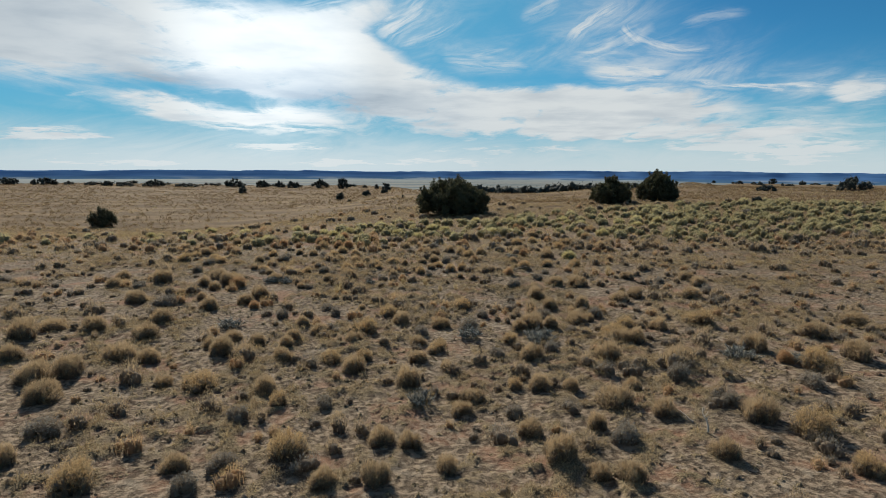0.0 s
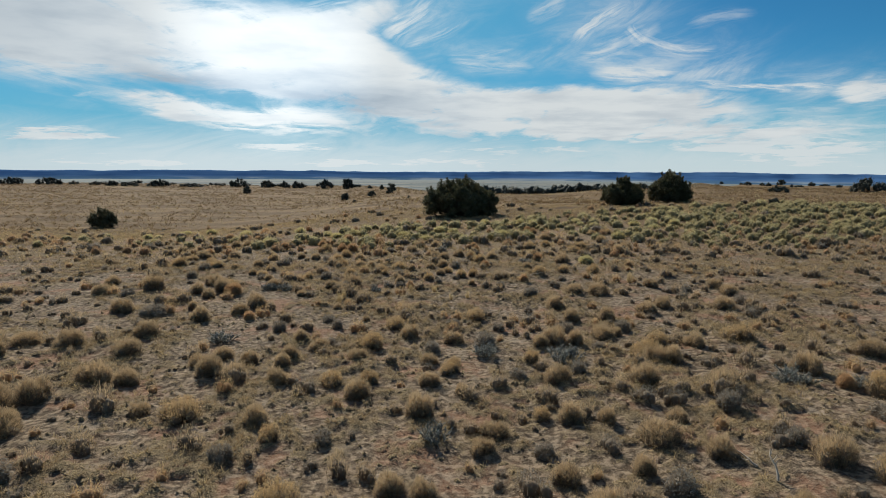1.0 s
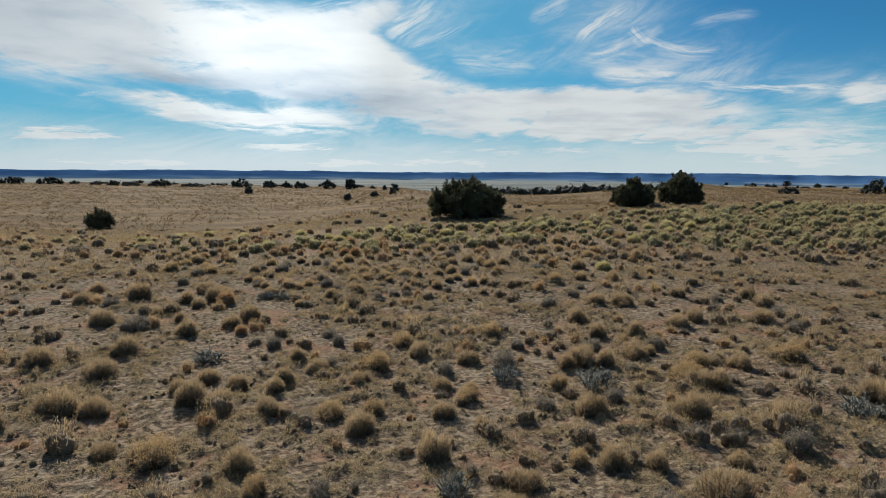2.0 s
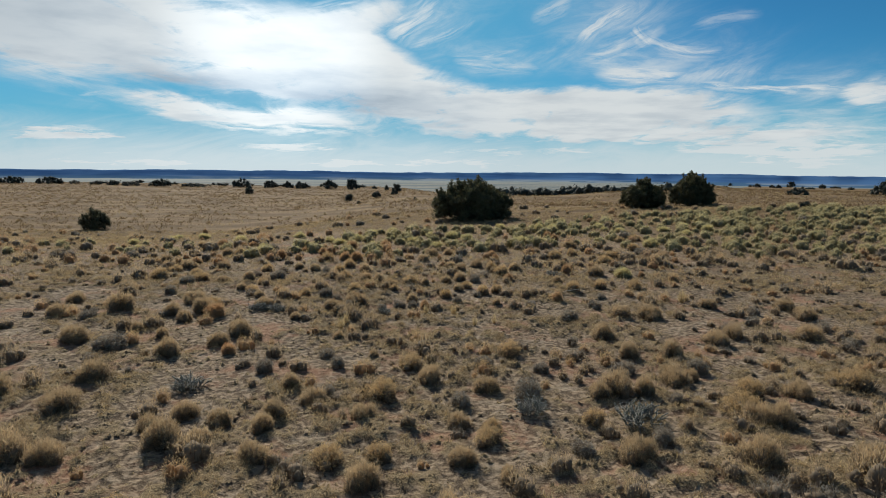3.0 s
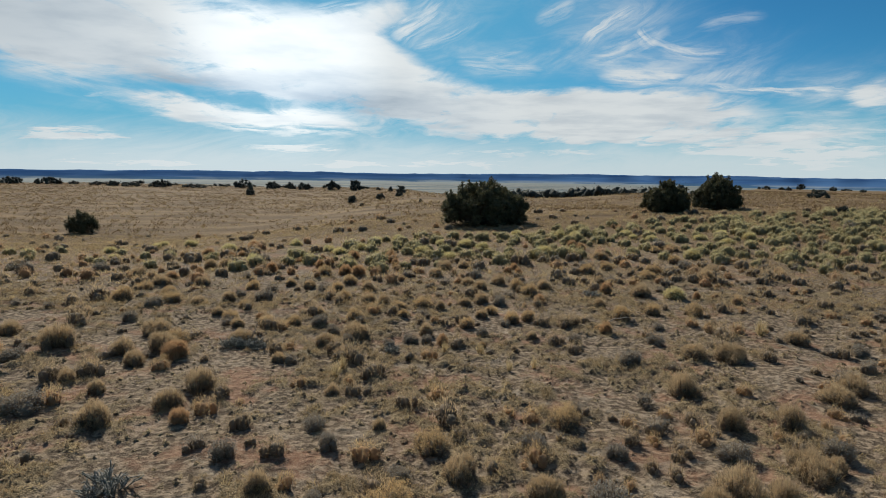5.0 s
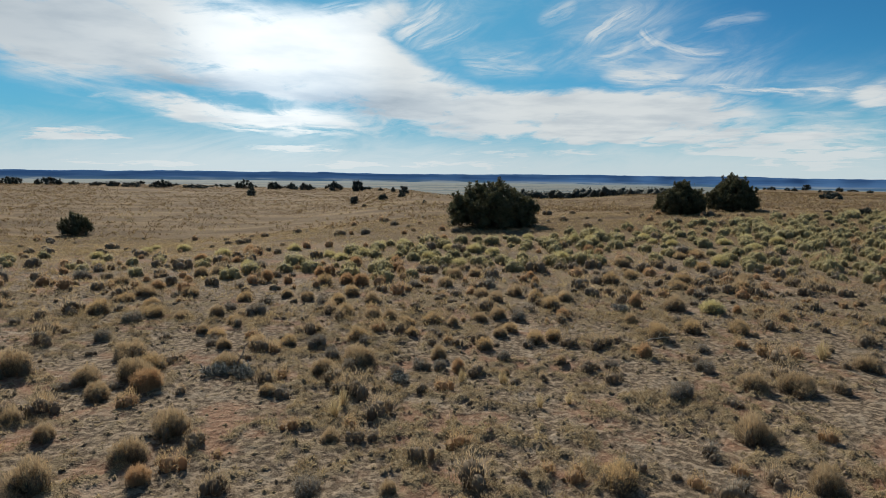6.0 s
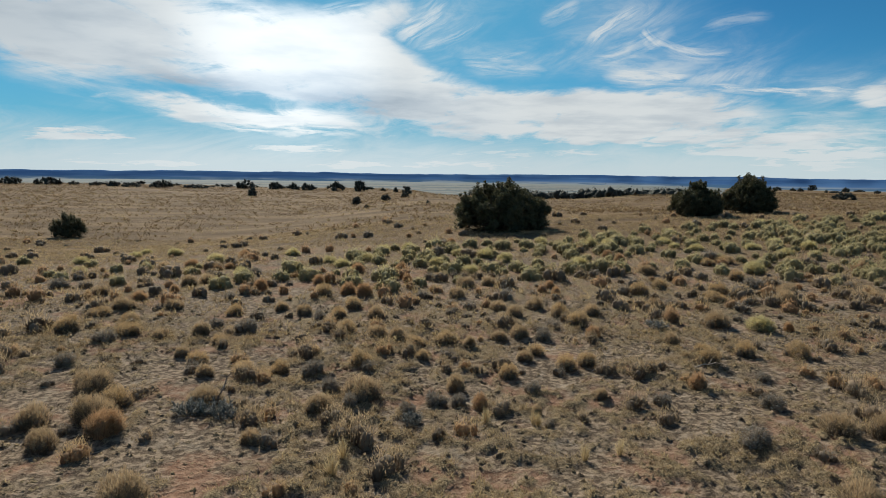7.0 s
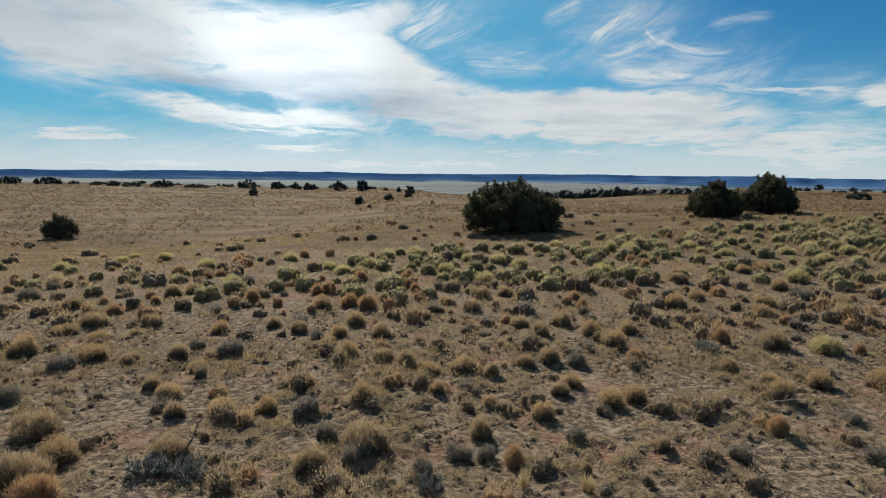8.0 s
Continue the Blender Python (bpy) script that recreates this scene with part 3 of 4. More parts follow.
def lobe_skin(rng, lobes, n, power=0.75):
    """n places over the outside of the lobes, with the way outwards and the height 0 to 1 at each."""
    m = int(n * 2.6) + 40
    pick = rng.choice(len(lobes), m, p=lobes[:, 2] * lobes[:, 3] / (lobes[:, 2] * lobes[:, 3]).sum())
    f, c = rng.random(m) * 6.283, rng.random(m) ** power
    g = lobes[pick]
    k = waist(c) * g[:, 2] * (1 + 0.10 * np.sin(5 * f + 9 * c + pick) + 0.09 * rng.normal(size=m))
    p = np.c_[g[:, 0] + np.cos(f) * k, g[:, 1] + np.sin(f) * k, c * g[:, 3] * (1 + 0.10 * np.sin(4 * f + 2 * pick) + 0.07 * rng.normal(size=m))]
    free = np.ones(m, bool)
    for i, (x, y, w, t) in enumerate(lobes):
        free &= (pick == i) | (((p[:, 0] - x) / w) ** 2 + ((p[:, 1] - y) / w) ** 2 + (p[:, 2] / t) ** 2 > 0.86)
    keep = np.flatnonzero(free)
    keep = keep[np.arange(n) % len(keep)]
    return p[keep], np.c_[np.cos(f) * np.sqrt(1 - c * c), np.sin(f) * np.sqrt(1 - c * c), c][keep], c[keep]


def shrub_arrays(rng, r, h, lobes, rings, segs, stems, plumes, heads, long, wide, full=0.60, head=0.02, power=0.6):
    """A cushion shrub: closed hearts, upright stems up their sides, a fine fringe of seed plumes and, on some, tight clusters of heads."""
    g = lobe_set(rng, r, h, lobes)
    p, out, c = lobe_skin(rng, g, stems, 1.0)
    foot = p * (0.72, 0.72, 0.25) - (0, 0, 0.03)
    tip = p + (unit(p - foot) + (0, 0, 0.5)) * long * 0.6 * rng.random((stems, 1))
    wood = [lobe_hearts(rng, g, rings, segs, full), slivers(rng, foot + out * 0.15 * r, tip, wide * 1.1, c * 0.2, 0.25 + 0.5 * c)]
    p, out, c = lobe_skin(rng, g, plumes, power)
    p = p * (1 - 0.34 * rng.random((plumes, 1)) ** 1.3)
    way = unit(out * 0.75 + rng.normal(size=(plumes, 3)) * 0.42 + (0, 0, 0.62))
    # plumes lower on a lobe take the darker colour
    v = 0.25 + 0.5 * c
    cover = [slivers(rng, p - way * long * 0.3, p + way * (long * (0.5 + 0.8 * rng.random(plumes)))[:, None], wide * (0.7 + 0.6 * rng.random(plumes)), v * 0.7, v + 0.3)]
    if heads:
        p, out, c = lobe_skin(rng, g, heads, 0.45)
        at = np.repeat(p + out * long * 0.55, 5, 0) + rng.normal(size=(heads * 5, 3)) * head * 0.55
        cover.append(flakes(rng, at, head * (0.6 + 0.7 * rng.random(heads * 5)), 0.75, 1.0, 0.5))
    return join(wood), join(cover)


def stamp(rng, arrays, spots, radius, rise=1.0):
    """The same plant set at many spots, turned and sized at random, as one array of triangles."""
    v, t, a = arrays
    n, m = len(spots), len(v)
    s = radius / REF * (0.5 + 1.0 * rng.random(n) ** 1.5)
    f = rng.random(n) * 6.283
    c, w = (np.cos(f) * s)[:, None], (np.sin(f) * s)[:, None]
    z = surface(spots[:, 0], spots[:, 1])
    out = np.stack([v[None, :, 0] * c - v[None, :, 1] * w + spots[:, :1], v[None, :, 0] * w + v[None, :, 1] * c + spots[:, 1:2],
                    v[None, :, 2] * (s ** 0.8 * rise)[:, None] + z[:, None]], -1)
    shift = np.tile(a, (n, 1))
    shift[:, 0] = np.repeat(rng.random(n), m)
    return out.reshape(-1, 3), (t[None] + m * np.arange(n)[:, None, None]).reshape(-1, 3), shift


def thicket(rng, name, spots, radius, size, mats, label, rise=1.0, kinds=5):
    """Many shrubs past counting as one object: a few forms stamped out over the spots. size: what shrub_arrays takes from lobes on."""
    low, high = [], []
    for i in range(kinds):
        here = spots[i::kinds]
        a, b = shrub_arrays(rng, REF, TALL, *size)
        state = rng.integers(1 << 30)
        low.append(stamp(np.random.default_rng(state), a, here, radius, rise))
        high.append(stamp(np.random.default_rng(state), b, here, radius, rise))
    low = join(low)
    data = join([low, join(high)])
    return tagged(new(name, mesh_of(name, *data, mats[0], mats[1], len(low[1]))), label, "shrubs", kind="stuff")


def rabbitbrush(rng, r, h, mats, name="rabbitbrush", size=(4, 4, 8, 700, 2500, 30, 0.052, 0.0068, 0.64, 0.013), tops="seed_cover"):
    root = new(name)
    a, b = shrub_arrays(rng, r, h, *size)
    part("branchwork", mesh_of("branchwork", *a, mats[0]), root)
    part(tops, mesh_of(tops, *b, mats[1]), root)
    return root


def sagebrush(rng, r, h):
    """A loose grey shrub with crooked woody stems and small pale leaves."""
    root = new("sagebrush")
    g = lobe_set(rng, r, h, 4)
    p, out, c = lobe_skin(rng, g, 170, 1.0)
    foot = np.c_[p[:, :2] * 0.3, np.full(170, -0.03)]
    stems = blades(rng, foot, p + out * 0.04 * rng.random((170, 1)), 0.011, 0.08, 0.0, 0.7)
    part("branchwork", mesh_of("sagebrush_branchwork", *join([lobe_hearts(rng, g, 4, 8, 0.70), stems]), TWIG), root)
    p, out, c = lobe_skin(rng, g, 1100)
    leaf = p * (1 - 0.22 * rng.random((1100, 1))) + rng.normal(size=(1100, 3)) * 0.012
    part("foliage", mesh_of("sagebrush_foliage", *flakes(rng, leaf, 0.024, 0.2, 1.0, 0.9), SAGE), root, "small silver-grey leaves")
    return root


def straw_clump(rng, r, h):
    n = 160
    tip = dome(rng, n, r, h, 0.25)
    foot = np.c_[tip[:, :2] * 0.2, np.full(n, -0.02)]
    return new("straw_grass", mesh_of("straw_grass", *blades(rng, foot, tip, 0.007, 0.12), STRAW))


def cholla(rng, r, h):
    """A low, thickly branched cane cactus: many slim jointed stems with pale spines."""
    root = new("cane_cholla")
    canes, spines = [], []
    for i in range(34):
        f = rng.random() * 2 * math.pi
        out = r * math.sqrt(rng.random())
        p0 = np.array([math.cos(f) * out * 0.55, math.sin(f) * out * 0.55, -0.02])
        p1 = np.array([math.cos(f) * out * 0.85, math.sin(f) * out * 0.85, h * (0.22 + 0.3 * rng.random())])
        lines = [(p0, p1, 0.009)]
        for _ in range(4):
            q = p0 + (p1 - p0) * (0.4 + 0.6 * rng.random())
            lines.append((q, q + unit(rng.normal(size=3) * 0.7 + (math.cos(f) * 0.4, math.sin(f) * 0.4, 1.1)) * h * (0.2 + 0.22 * rng.random()), 0.0075))
        for a, b, w in lines:
            canes.append(tube([a, (a + b) / 2, b, b + (b - a) * 0.03], [w * 0.85, w, w * 0.9, 0.002], 4))
            m = 15
            at = a + (b - a) * rng.random((m, 1))
            way = unit(np.cross(b - a, rng.normal(size=(m, 3))))
            spines.append(slivers(rng, at + way * w * 0.8, at + way * (w + 0.015) + rng.normal(size=(m, 3)) * 0.006, 0.006, np.zeros(m), np.ones(m)))
    part("branchwork", mesh_of("cholla_branchwork", *join(canes), CANE), root)
    part("spine_cover", mesh_of("cholla_spine_cover", *join(spines), SPINE), root, "pale silvery spines")
    return root


REF, TALL = 0.32, 0.40


def plant_out(rng, makers, spots, label, category, group, rise=1.0):
    """Sets one plant at each spot (x, y, radius): the first of each form is built, the others are its copies."""
    made = []
    for i, (x, y, r) in enumerate(spots):
        s = 0.93 * min(r, 0.46) / REF
        m = Matrix.Translation((x, y, float(surface(x, y)) - 0.01)) @ Matrix.Rotation(rng.random() * 6.283, 4, "Z")
        m = m @ Matrix.Diagonal((s, s, rise * s ** 0.65 * (0.72 + 0.3 * rng.random()), 1.0))
        if len(made) < len(makers):
            ob = tagged(makers[len(made)](), label, category, group)
            made.append(ob)
            ob.matrix_basis = m
        else:
            ob = made[i % len(made)]
            keep = ob.matrix_basis.copy()
            ob.matrix_basis = Matrix.Identity(4)
            copy_thing(ob, m)
            ob.matrix_basis = keep


TAN_1 = [(-4.78, 7.24, 0.35), (-0.88, 7.38, 0.24), (-1.56, 7.42, 0.26), (2.56, 7.53, 0.27), (2.13, 7.64, 0.23), (5.92, 7.78, 0.30), (0.06, 7.79, 0.21), (-3.71, 7.83, 0.25), (-6.15, 7.86, 0.25), (1.68, 8.06, 0.34), (-2.24, 8.17, 0.35), (4.10, 8.23, 0.28), (-0.50, 8.60, 0.24), (-0.93, 8.66, 0.29), (1.39, 8.90, 0.30), (5.86, 8.96, 0.42), (2.48, 9.18, 0.22), (5.33, 9.56, 0.40), (3.80, 9.77, 0.31), (0.31, 9.82, 0.25), (-2.90, 9.97, 0.20), (-7.11, 10.19, 0.57), (3.05, 10.23, 0.50), (0.53, 10.34, 0.28), (-3.28, 10.57, 0.33), (-4.56, 10.77, 0.43), (2.42, 10.85, 0.22), (-5.31, 10.91, 0.24), (1.84, 10.91, 0.30), (3.64, 10.99, 0.23), (1.37, 11.00, 0.19)]
TAN_2 = [(-0.69, 11.06, 0.33), (-7.93, 11.12, 0.49), (-7.50, 11.47, 0.40), (-1.85, 11.89, 0.30), (7.91, 12.11, 0.49), (0.07, 12.15, 0.18), (-9.24, 12.24, 0.37), (-6.30, 12.37, 0.34), (5.06, 12.41, 0.39), (-2.42, 12.43, 0.28), (-3.46, 12.45, 0.28), (-6.95, 12.46, 0.48), (-0.54, 12.57, 0.28), (3.59, 12.61, 0.38), (-1.72, 12.64, 0.25), (1.95, 12.77, 0.35), (9.17, 12.83, 0.42), (-4.89, 12.84, 0.40), (-4.43, 12.96, 0.23), (-0.18, 13.15, 0.26), (-5.33, 13.34, 0.25), (-3.64, 13.41, 0.24), (7.22, 13.42, 0.37), (-4.35, 13.55, 0.25), (-0.07, 13.61, 0.17), (-0.57, 13.77, 0.23), (-9.99, 13.84, 0.49), (-5.05, 13.84, 0.30), (-3.59, 13.90, 0.29), (1.61, 13.92, 0.21), (-2.16, 13.97, 0.28)]
TAN_3 = [(-7.14, 13.97, 0.41), (4.66, 14.01, 0.32), (4.32, 14.04, 0.33), (4.25, 14.50, 0.44), (-8.77, 14.54, 0.49), (-3.11, 14.56, 0.29), (9.32, 14.60, 0.49), (-9.84, 14.77, 0.42), (-1.95, 14.94, 0.36), (1.97, 15.07, 0.28), (2.79, 15.16, 0.26), (-3.67, 15.19, 0.23), (5.65, 15.26, 0.33), (4.79, 15.32, 0.32), (2.32, 15.32, 0.48), (-0.06, 15.33, 0.33), (-7.45, 15.34, 0.37), (-1.13, 15.68, 0.30), (6.88, 15.73, 0.49), (11.09, 15.76, 0.46), (3.64, 15.90, 0.39), (4.02, 16.16, 0.22), (3.67, 16.22, 0.32), (-1.55, 16.42, 0.33), (-6.80, 16.99, 0.35), (-2.38, 17.09, 0.15), (3.19, 17.45, 0.32), (4.16, 17.47, 0.30), (0.56, 17.48, 0.33), (-6.01, 17.76, 0.30), (-9.37, 17.84, 0.41)]
TAN_4 = [(-7.53, 18.27, 0.20), (-5.80, 18.51, 0.38), (-3.41, 18.58, 0.20), (5.65, 18.72, 0.40), (-8.43, 18.79, 0.21), (2.99, 18.94, 0.38), (8.06, 19.05, 0.45), (6.30, 19.26, 0.36), (-7.76, 19.94, 0.29), (-11.36, 20.26, 0.41), (-4.91, 20.30, 0.20), (-8.39, 20.66, 0.35), (-7.61, 20.85, 0.39), (-10.01, 20.87, 0.45), (4.82, 21.07, 0.53), (4.01, 21.16, 0.37), (9.16, 21.19, 0.43), (-4.20, 21.44, 0.30), (-0.60, 21.66, 0.13), (-6.21, 21.72, 0.39), (-3.57, 22.07, 0.42), (-12.01, 22.11, 0.37), (9.16, 22.22, 0.40), (0.61, 22.31, 0.18), (-8.51, 22.34, 0.46), (6.98, 22.37, 0.34), (-1.95, 22.65, 0.26), (-6.82, 23.14, 0.25)]
TAN_5 = [(-7.78, 24.28, 0.23), (-0.51, 24.36, 0.23), (-1.66, 25.23, 0.17), (-8.94, 25.60, 0.26), (3.04, 25.72, 0.25), (-3.35, 25.84, 0.26), (-8.07, 25.85, 0.25), (-3.83, 25.97, 0.29), (-0.94, 25.99, 0.29), (-0.45, 26.19, 0.30)]
TAN_6 = [(4.84, 27.54, 0.47), (-4.15, 27.84, 0.33), (-0.39, 28.09, 0.34), (-6.18, 28.13, 0.28), (-11.32, 28.30, 0.40), (-9.94, 28.40, 0.35), (1.78, 28.46, 0.36), (-6.95, 28.59, 0.29), (-0.79, 28.82, 0.35), (0.31, 29.13, 0.33), (3.90, 29.57, 0.32), (-13.12, 30.03, 0.32), (7.91, 30.11, 0.45), (-1.97, 30.46, 0.35), (8.71, 31.42, 0.58), (-11.13, 31.83, 0.33), (-10.61, 32.22, 0.47), (-1.69, 32.30, 0.43), (-0.88, 32.68, 0.35), (5.22, 34.79, 0.42), (-13.95, 35.81, 0.35), (11.52, 36.35, 0.49)]
GREY_1 = [(-3.35, 7.25, 0.25), (-3.09, 7.83, 0.26), (2.81, 8.73, 0.33), (-6.18, 8.80, 0.37), (-3.37, 9.33, 0.23), (1.22, 9.70, 0.20), (-2.07, 10.01, 0.21), (5.14, 10.15, 0.25), (7.19, 11.13, 0.35), (4.65, 11.36, 0.30), (1.21, 12.86, 0.25), (2.48, 13.29, 0.26), (-0.53, 14.57, 0.27), (3.26, 14.91, 0.19), (-2.92, 15.01, 0.18), (0.67, 15.03, 0.40), (-1.95, 15.62, 0.24), (-4.45, 16.03, 0.26), (1.11, 16.40, 0.23), (2.78, 16.41, 0.32), (-3.04, 16.43, 0.21), (-0.06, 16.48, 0.25), (4.32, 16.59, 0.31), (-3.39, 17.12, 0.27), (-8.26, 17.36, 0.45)]
GREY_2 = [(-10.38, 20.04, 0.36), (2.45, 20.57, 0.32), (-2.74, 21.47, 0.22), (7.89, 21.55, 0.29), (-3.72, 21.69, 0.22), (-1.89, 21.95, 0.20), (-2.28, 21.95, 0.24), (3.55, 22.12, 0.30), (1.65, 22.15, 0.23), (-4.17, 22.32, 0.22), (-0.55, 22.54, 0.22), (-4.73, 23.18, 0.28), (-9.80, 23.52, 0.29), (4.07, 23.55, 0.22), (-9.97, 25.06, 0.32), (0.11, 26.09, 0.30), (-7.14, 26.33, 0.35), (-8.01, 26.62, 0.27), (-5.60, 27.45, 0.27), (-8.88, 31.00, 0.26), (-15.30, 31.34, 0.56), (8.13, 32.40, 0.45), (-2.96, 33.48, 0.32), (-9.71, 34.17, 0.40)]
CHOLLA_1 = [(-0.38, 10.09, 0.30), (7.71, 12.58, 0.29), (6.63, 12.88, 0.59), (2.32, 13.89, 0.46), (0.64, 14.34, 0.35), (-5.51, 15.14, 0.39), (-5.64, 21.17, 0.24), (-2.63, 21.17, 0.22), (-6.29, 21.31, 0.30), (-5.87, 21.37, 0.34), (3.10, 27.00, 0.34)]
RUST_1 = [(7.39, 12.56, 0.25), (-5.54, 17.16, 0.26), (-7.24, 20.44, 0.41), (-2.77, 21.69, 0.12), (-1.51, 21.89, 0.22), (2.54, 22.91, 0.27), (1.38, 26.32, 0.28), (6.42, 27.09, 0.19), (3.69, 27.82, 0.29), (-11.61, 29.51, 0.34), (-4.85, 30.63, 0.40), (-11.12, 30.79, 0.23), (1.17, 30.94, 0.25), (-5.48, 31.00, 0.41), (-8.38, 31.24, 0.35)]
RUST_2 = [(1.11, 31.93, 0.26), (-6.82, 32.40, 0.34), (-3.74, 32.78, 0.27), (5.73, 32.97, 0.27), (-5.83, 34.94, 0.64), (-4.13, 35.12, 0.35), (-11.51, 35.14, 0.27), (-11.29, 35.85, 0.33), (-13.06, 36.42, 0.58), (4.84, 37.59, 0.32), (-11.73, 39.02, 0.44), (4.68, 39.05, 0.37), (-2.37, 43.70, 0.35)]
GREEN_1 = [(5.76, 27.19, 0.55), (-10.18, 34.11, 0.36), (-16.41, 34.21, 0.35), (-1.53, 34.71, 0.49), (9.32, 34.91, 0.67), (-6.76, 36.25, 0.45), (2.94, 36.28, 0.59), (-2.87, 36.69, 0.43), (-7.46, 37.28, 0.45), (-12.51, 37.44, 0.54), (-18.64, 37.77, 0.47), (-5.98, 37.83, 0.45), (0.05, 37.95, 0.51), (-0.81, 38.72, 0.46), (12.75, 39.16, 0.62), (-1.98, 39.44, 0.48), (-9.76, 39.77, 0.50), (-17.73, 40.45, 0.43), (14.54, 40.57, 0.59), (11.93, 40.68, 0.70), (9.39, 40.74, 0.61), (-4.41, 41.07, 0.51), (-5.57, 41.07, 0.38), (-16.09, 41.25, 0.54), (8.63, 41.65, 0.35), (13.48, 41.71, 0.52), (4.69, 42.31, 0.68), (5.54, 42.51, 0.55), (-18.52, 43.05, 0.39), (8.68, 43.17, 0.58), (2.38, 43.64, 0.56)]
OCHRE_1 = [(-7.64, 21.51, 0.37), (-6.12, 23.23, 0.30), (-5.41, 23.32, 0.24), (-0.93, 23.40, 0.26), (-3.88, 23.78, 0.27), (-7.30, 23.92, 0.27), (0.29, 23.94, 0.30), (0.74, 24.19, 0.29), (-2.66, 24.32, 0.16), (3.31, 24.34, 0.31), (-5.04, 24.56, 0.15), (-0.23, 24.79, 0.24), (4.40, 25.05, 0.31), (3.51, 25.13, 0.24), (5.59, 25.15, 0.33), (-7.38, 25.21, 0.24), (-2.87, 25.36, 0.28), (-2.21, 25.45, 0.33)]
OCHRE_2 = [(-9.80, 25.76, 0.37), (-11.34, 25.83, 0.36), (-4.65, 26.29, 0.30), (-10.49, 27.08, 0.30), (1.15, 27.30, 0.33), (-11.48, 27.47, 0.31), (-5.14, 27.75, 0.30), (-8.07, 27.99, 0.29), (0.82, 28.14, 0.31), (-4.92, 28.77, 0.32), (5.91, 30.27, 0.39), (-6.18, 30.48, 0.34), (6.37, 31.22, 0.41), (8.00, 33.48, 0.36), (3.85, 31.11, 0.39), (4.78, 32.00, 0.35), (8.23, 36.55, 0.33), (9.17, 37.21, 0.48)]
STRAW_1 = [(-3.53, 19.39, 0.17), (-3.46, 19.79, 0.13), (-0.11, 20.10, 0.11), (0.42, 20.22, 0.11), (-0.63, 21.16, 0.10), (-1.46, 21.19, 0.11), (-0.70, 21.19, 0.09), (6.43, 23.03, 0.24)]
rng = np.random.default_rng(5)


def forms(maker, first, count):
    return [lambda s=s: maker(np.random.default_rng(s)) for s in range(first, first + count)]


PLAIN = "shrubs on the plain"
tan = TAN_1 + TAN_2 + TAN_3 + TAN_4 + TAN_5 + TAN_6
plant_out(rng, forms(lambda g: rabbitbrush(g, REF, TALL, (TWIG, SEED)), 10, 9), [p for i, p in enumerate(tan) if i % 5 or p[1] > 18],
          "dry tan rabbitbrush with grey stems and seed heads", "shrub", PLAIN)
plant_out(rng, forms(lambda g: rabbitbrush(g, REF, TALL, (TWIG, OCHRE), size=(5, 4, 8, 600, 1400, 230, 0.048, 0.0075, 0.66, 0.016)), 30, 6), OCHRE_1 + OCHRE_2 + [p for p in tan[::5] if p[1] <= 18],
          "dry rabbitbrush with dense ochre seed heads", "shrub", PLAIN)
plant_out(rng, forms(lambda g: rabbitbrush(g, REF, TALL * 0.9, (GREEN_TWIG, GREEN_SEED), size=(5, 4, 8, 260, 1500, 110, 0.06, 0.010, 0.68, 0.016), tops="flower_cover"), 40, 5), GREEN_1,
          "rounded yellow-green rabbitbrush with pale flower heads", "shrub", "green shrubs on the swell")
plant_out(rng, forms(lambda g: sagebrush(g, REF, TALL * 0.9), 50, 5), GREY_1 + GREY_2, "loose silver-grey sagebrush with bare woody stems", "shrub", PLAIN)
plant_out(rng, forms(lambda g: rabbitbrush(g, REF, TALL, (RUST, RUST), "russet_shrub", size=(2, 5, 10, 220, 2300, 0, 0.065, 0.007, 0.72)), 60, 4), RUST_1 + RUST_2, "dense russet ball of fine dead stems", "shrub", "russet shrubs")
plant_out(rng, forms(lambda g: cholla(g, REF, TALL), 70, 3), CHOLLA_1, "low dark cane cholla cactus with silvery spines", "cactus", "cholla cacti")
plant_out(rng, forms(lambda g: straw_clump(g, REF, TALL), 80, 2), STRAW_1, "pale straw bunch grass clump", "grass clump", "straw clumps", 1.6)

# ---- the plants past counting ----


def scatter(rng, n, lo, hi, spread, power=1.0):
    """n places in the wedge of plain ahead, between two distances."""
    y = np.sqrt(lo * lo + (hi * hi - lo * lo) * rng.random(n) ** power)
    return np.c_[(rng.random(n) * 2 - 1) * (spread * y + 3.0), y]


def clear_of(points, others, gap):
    keep = np.ones(len(points), bool)
    for x, y, r in others:
        keep &= np.hypot(points[:, 0] - x, points[:, 1] - y) > r * gap
    return points[keep]


def thinned(rng, points, gap):
    """Drops places that lie too near to an earlier one."""
    cells, out = {}, []
    for p in points:
        c = (int(p[0] // gap), int(p[1] // gap))
        if any(math.hypot(p[0] - q[0], p[1] - q[1]) < gap for i in (-1, 0, 1) for j in (-1, 0, 1) for q in cells.get((c[0] + i, c[1] + j), ())):
            continue
        cells.setdefault(c, []).append(p)
        out.append(p)
    return np.array(out)


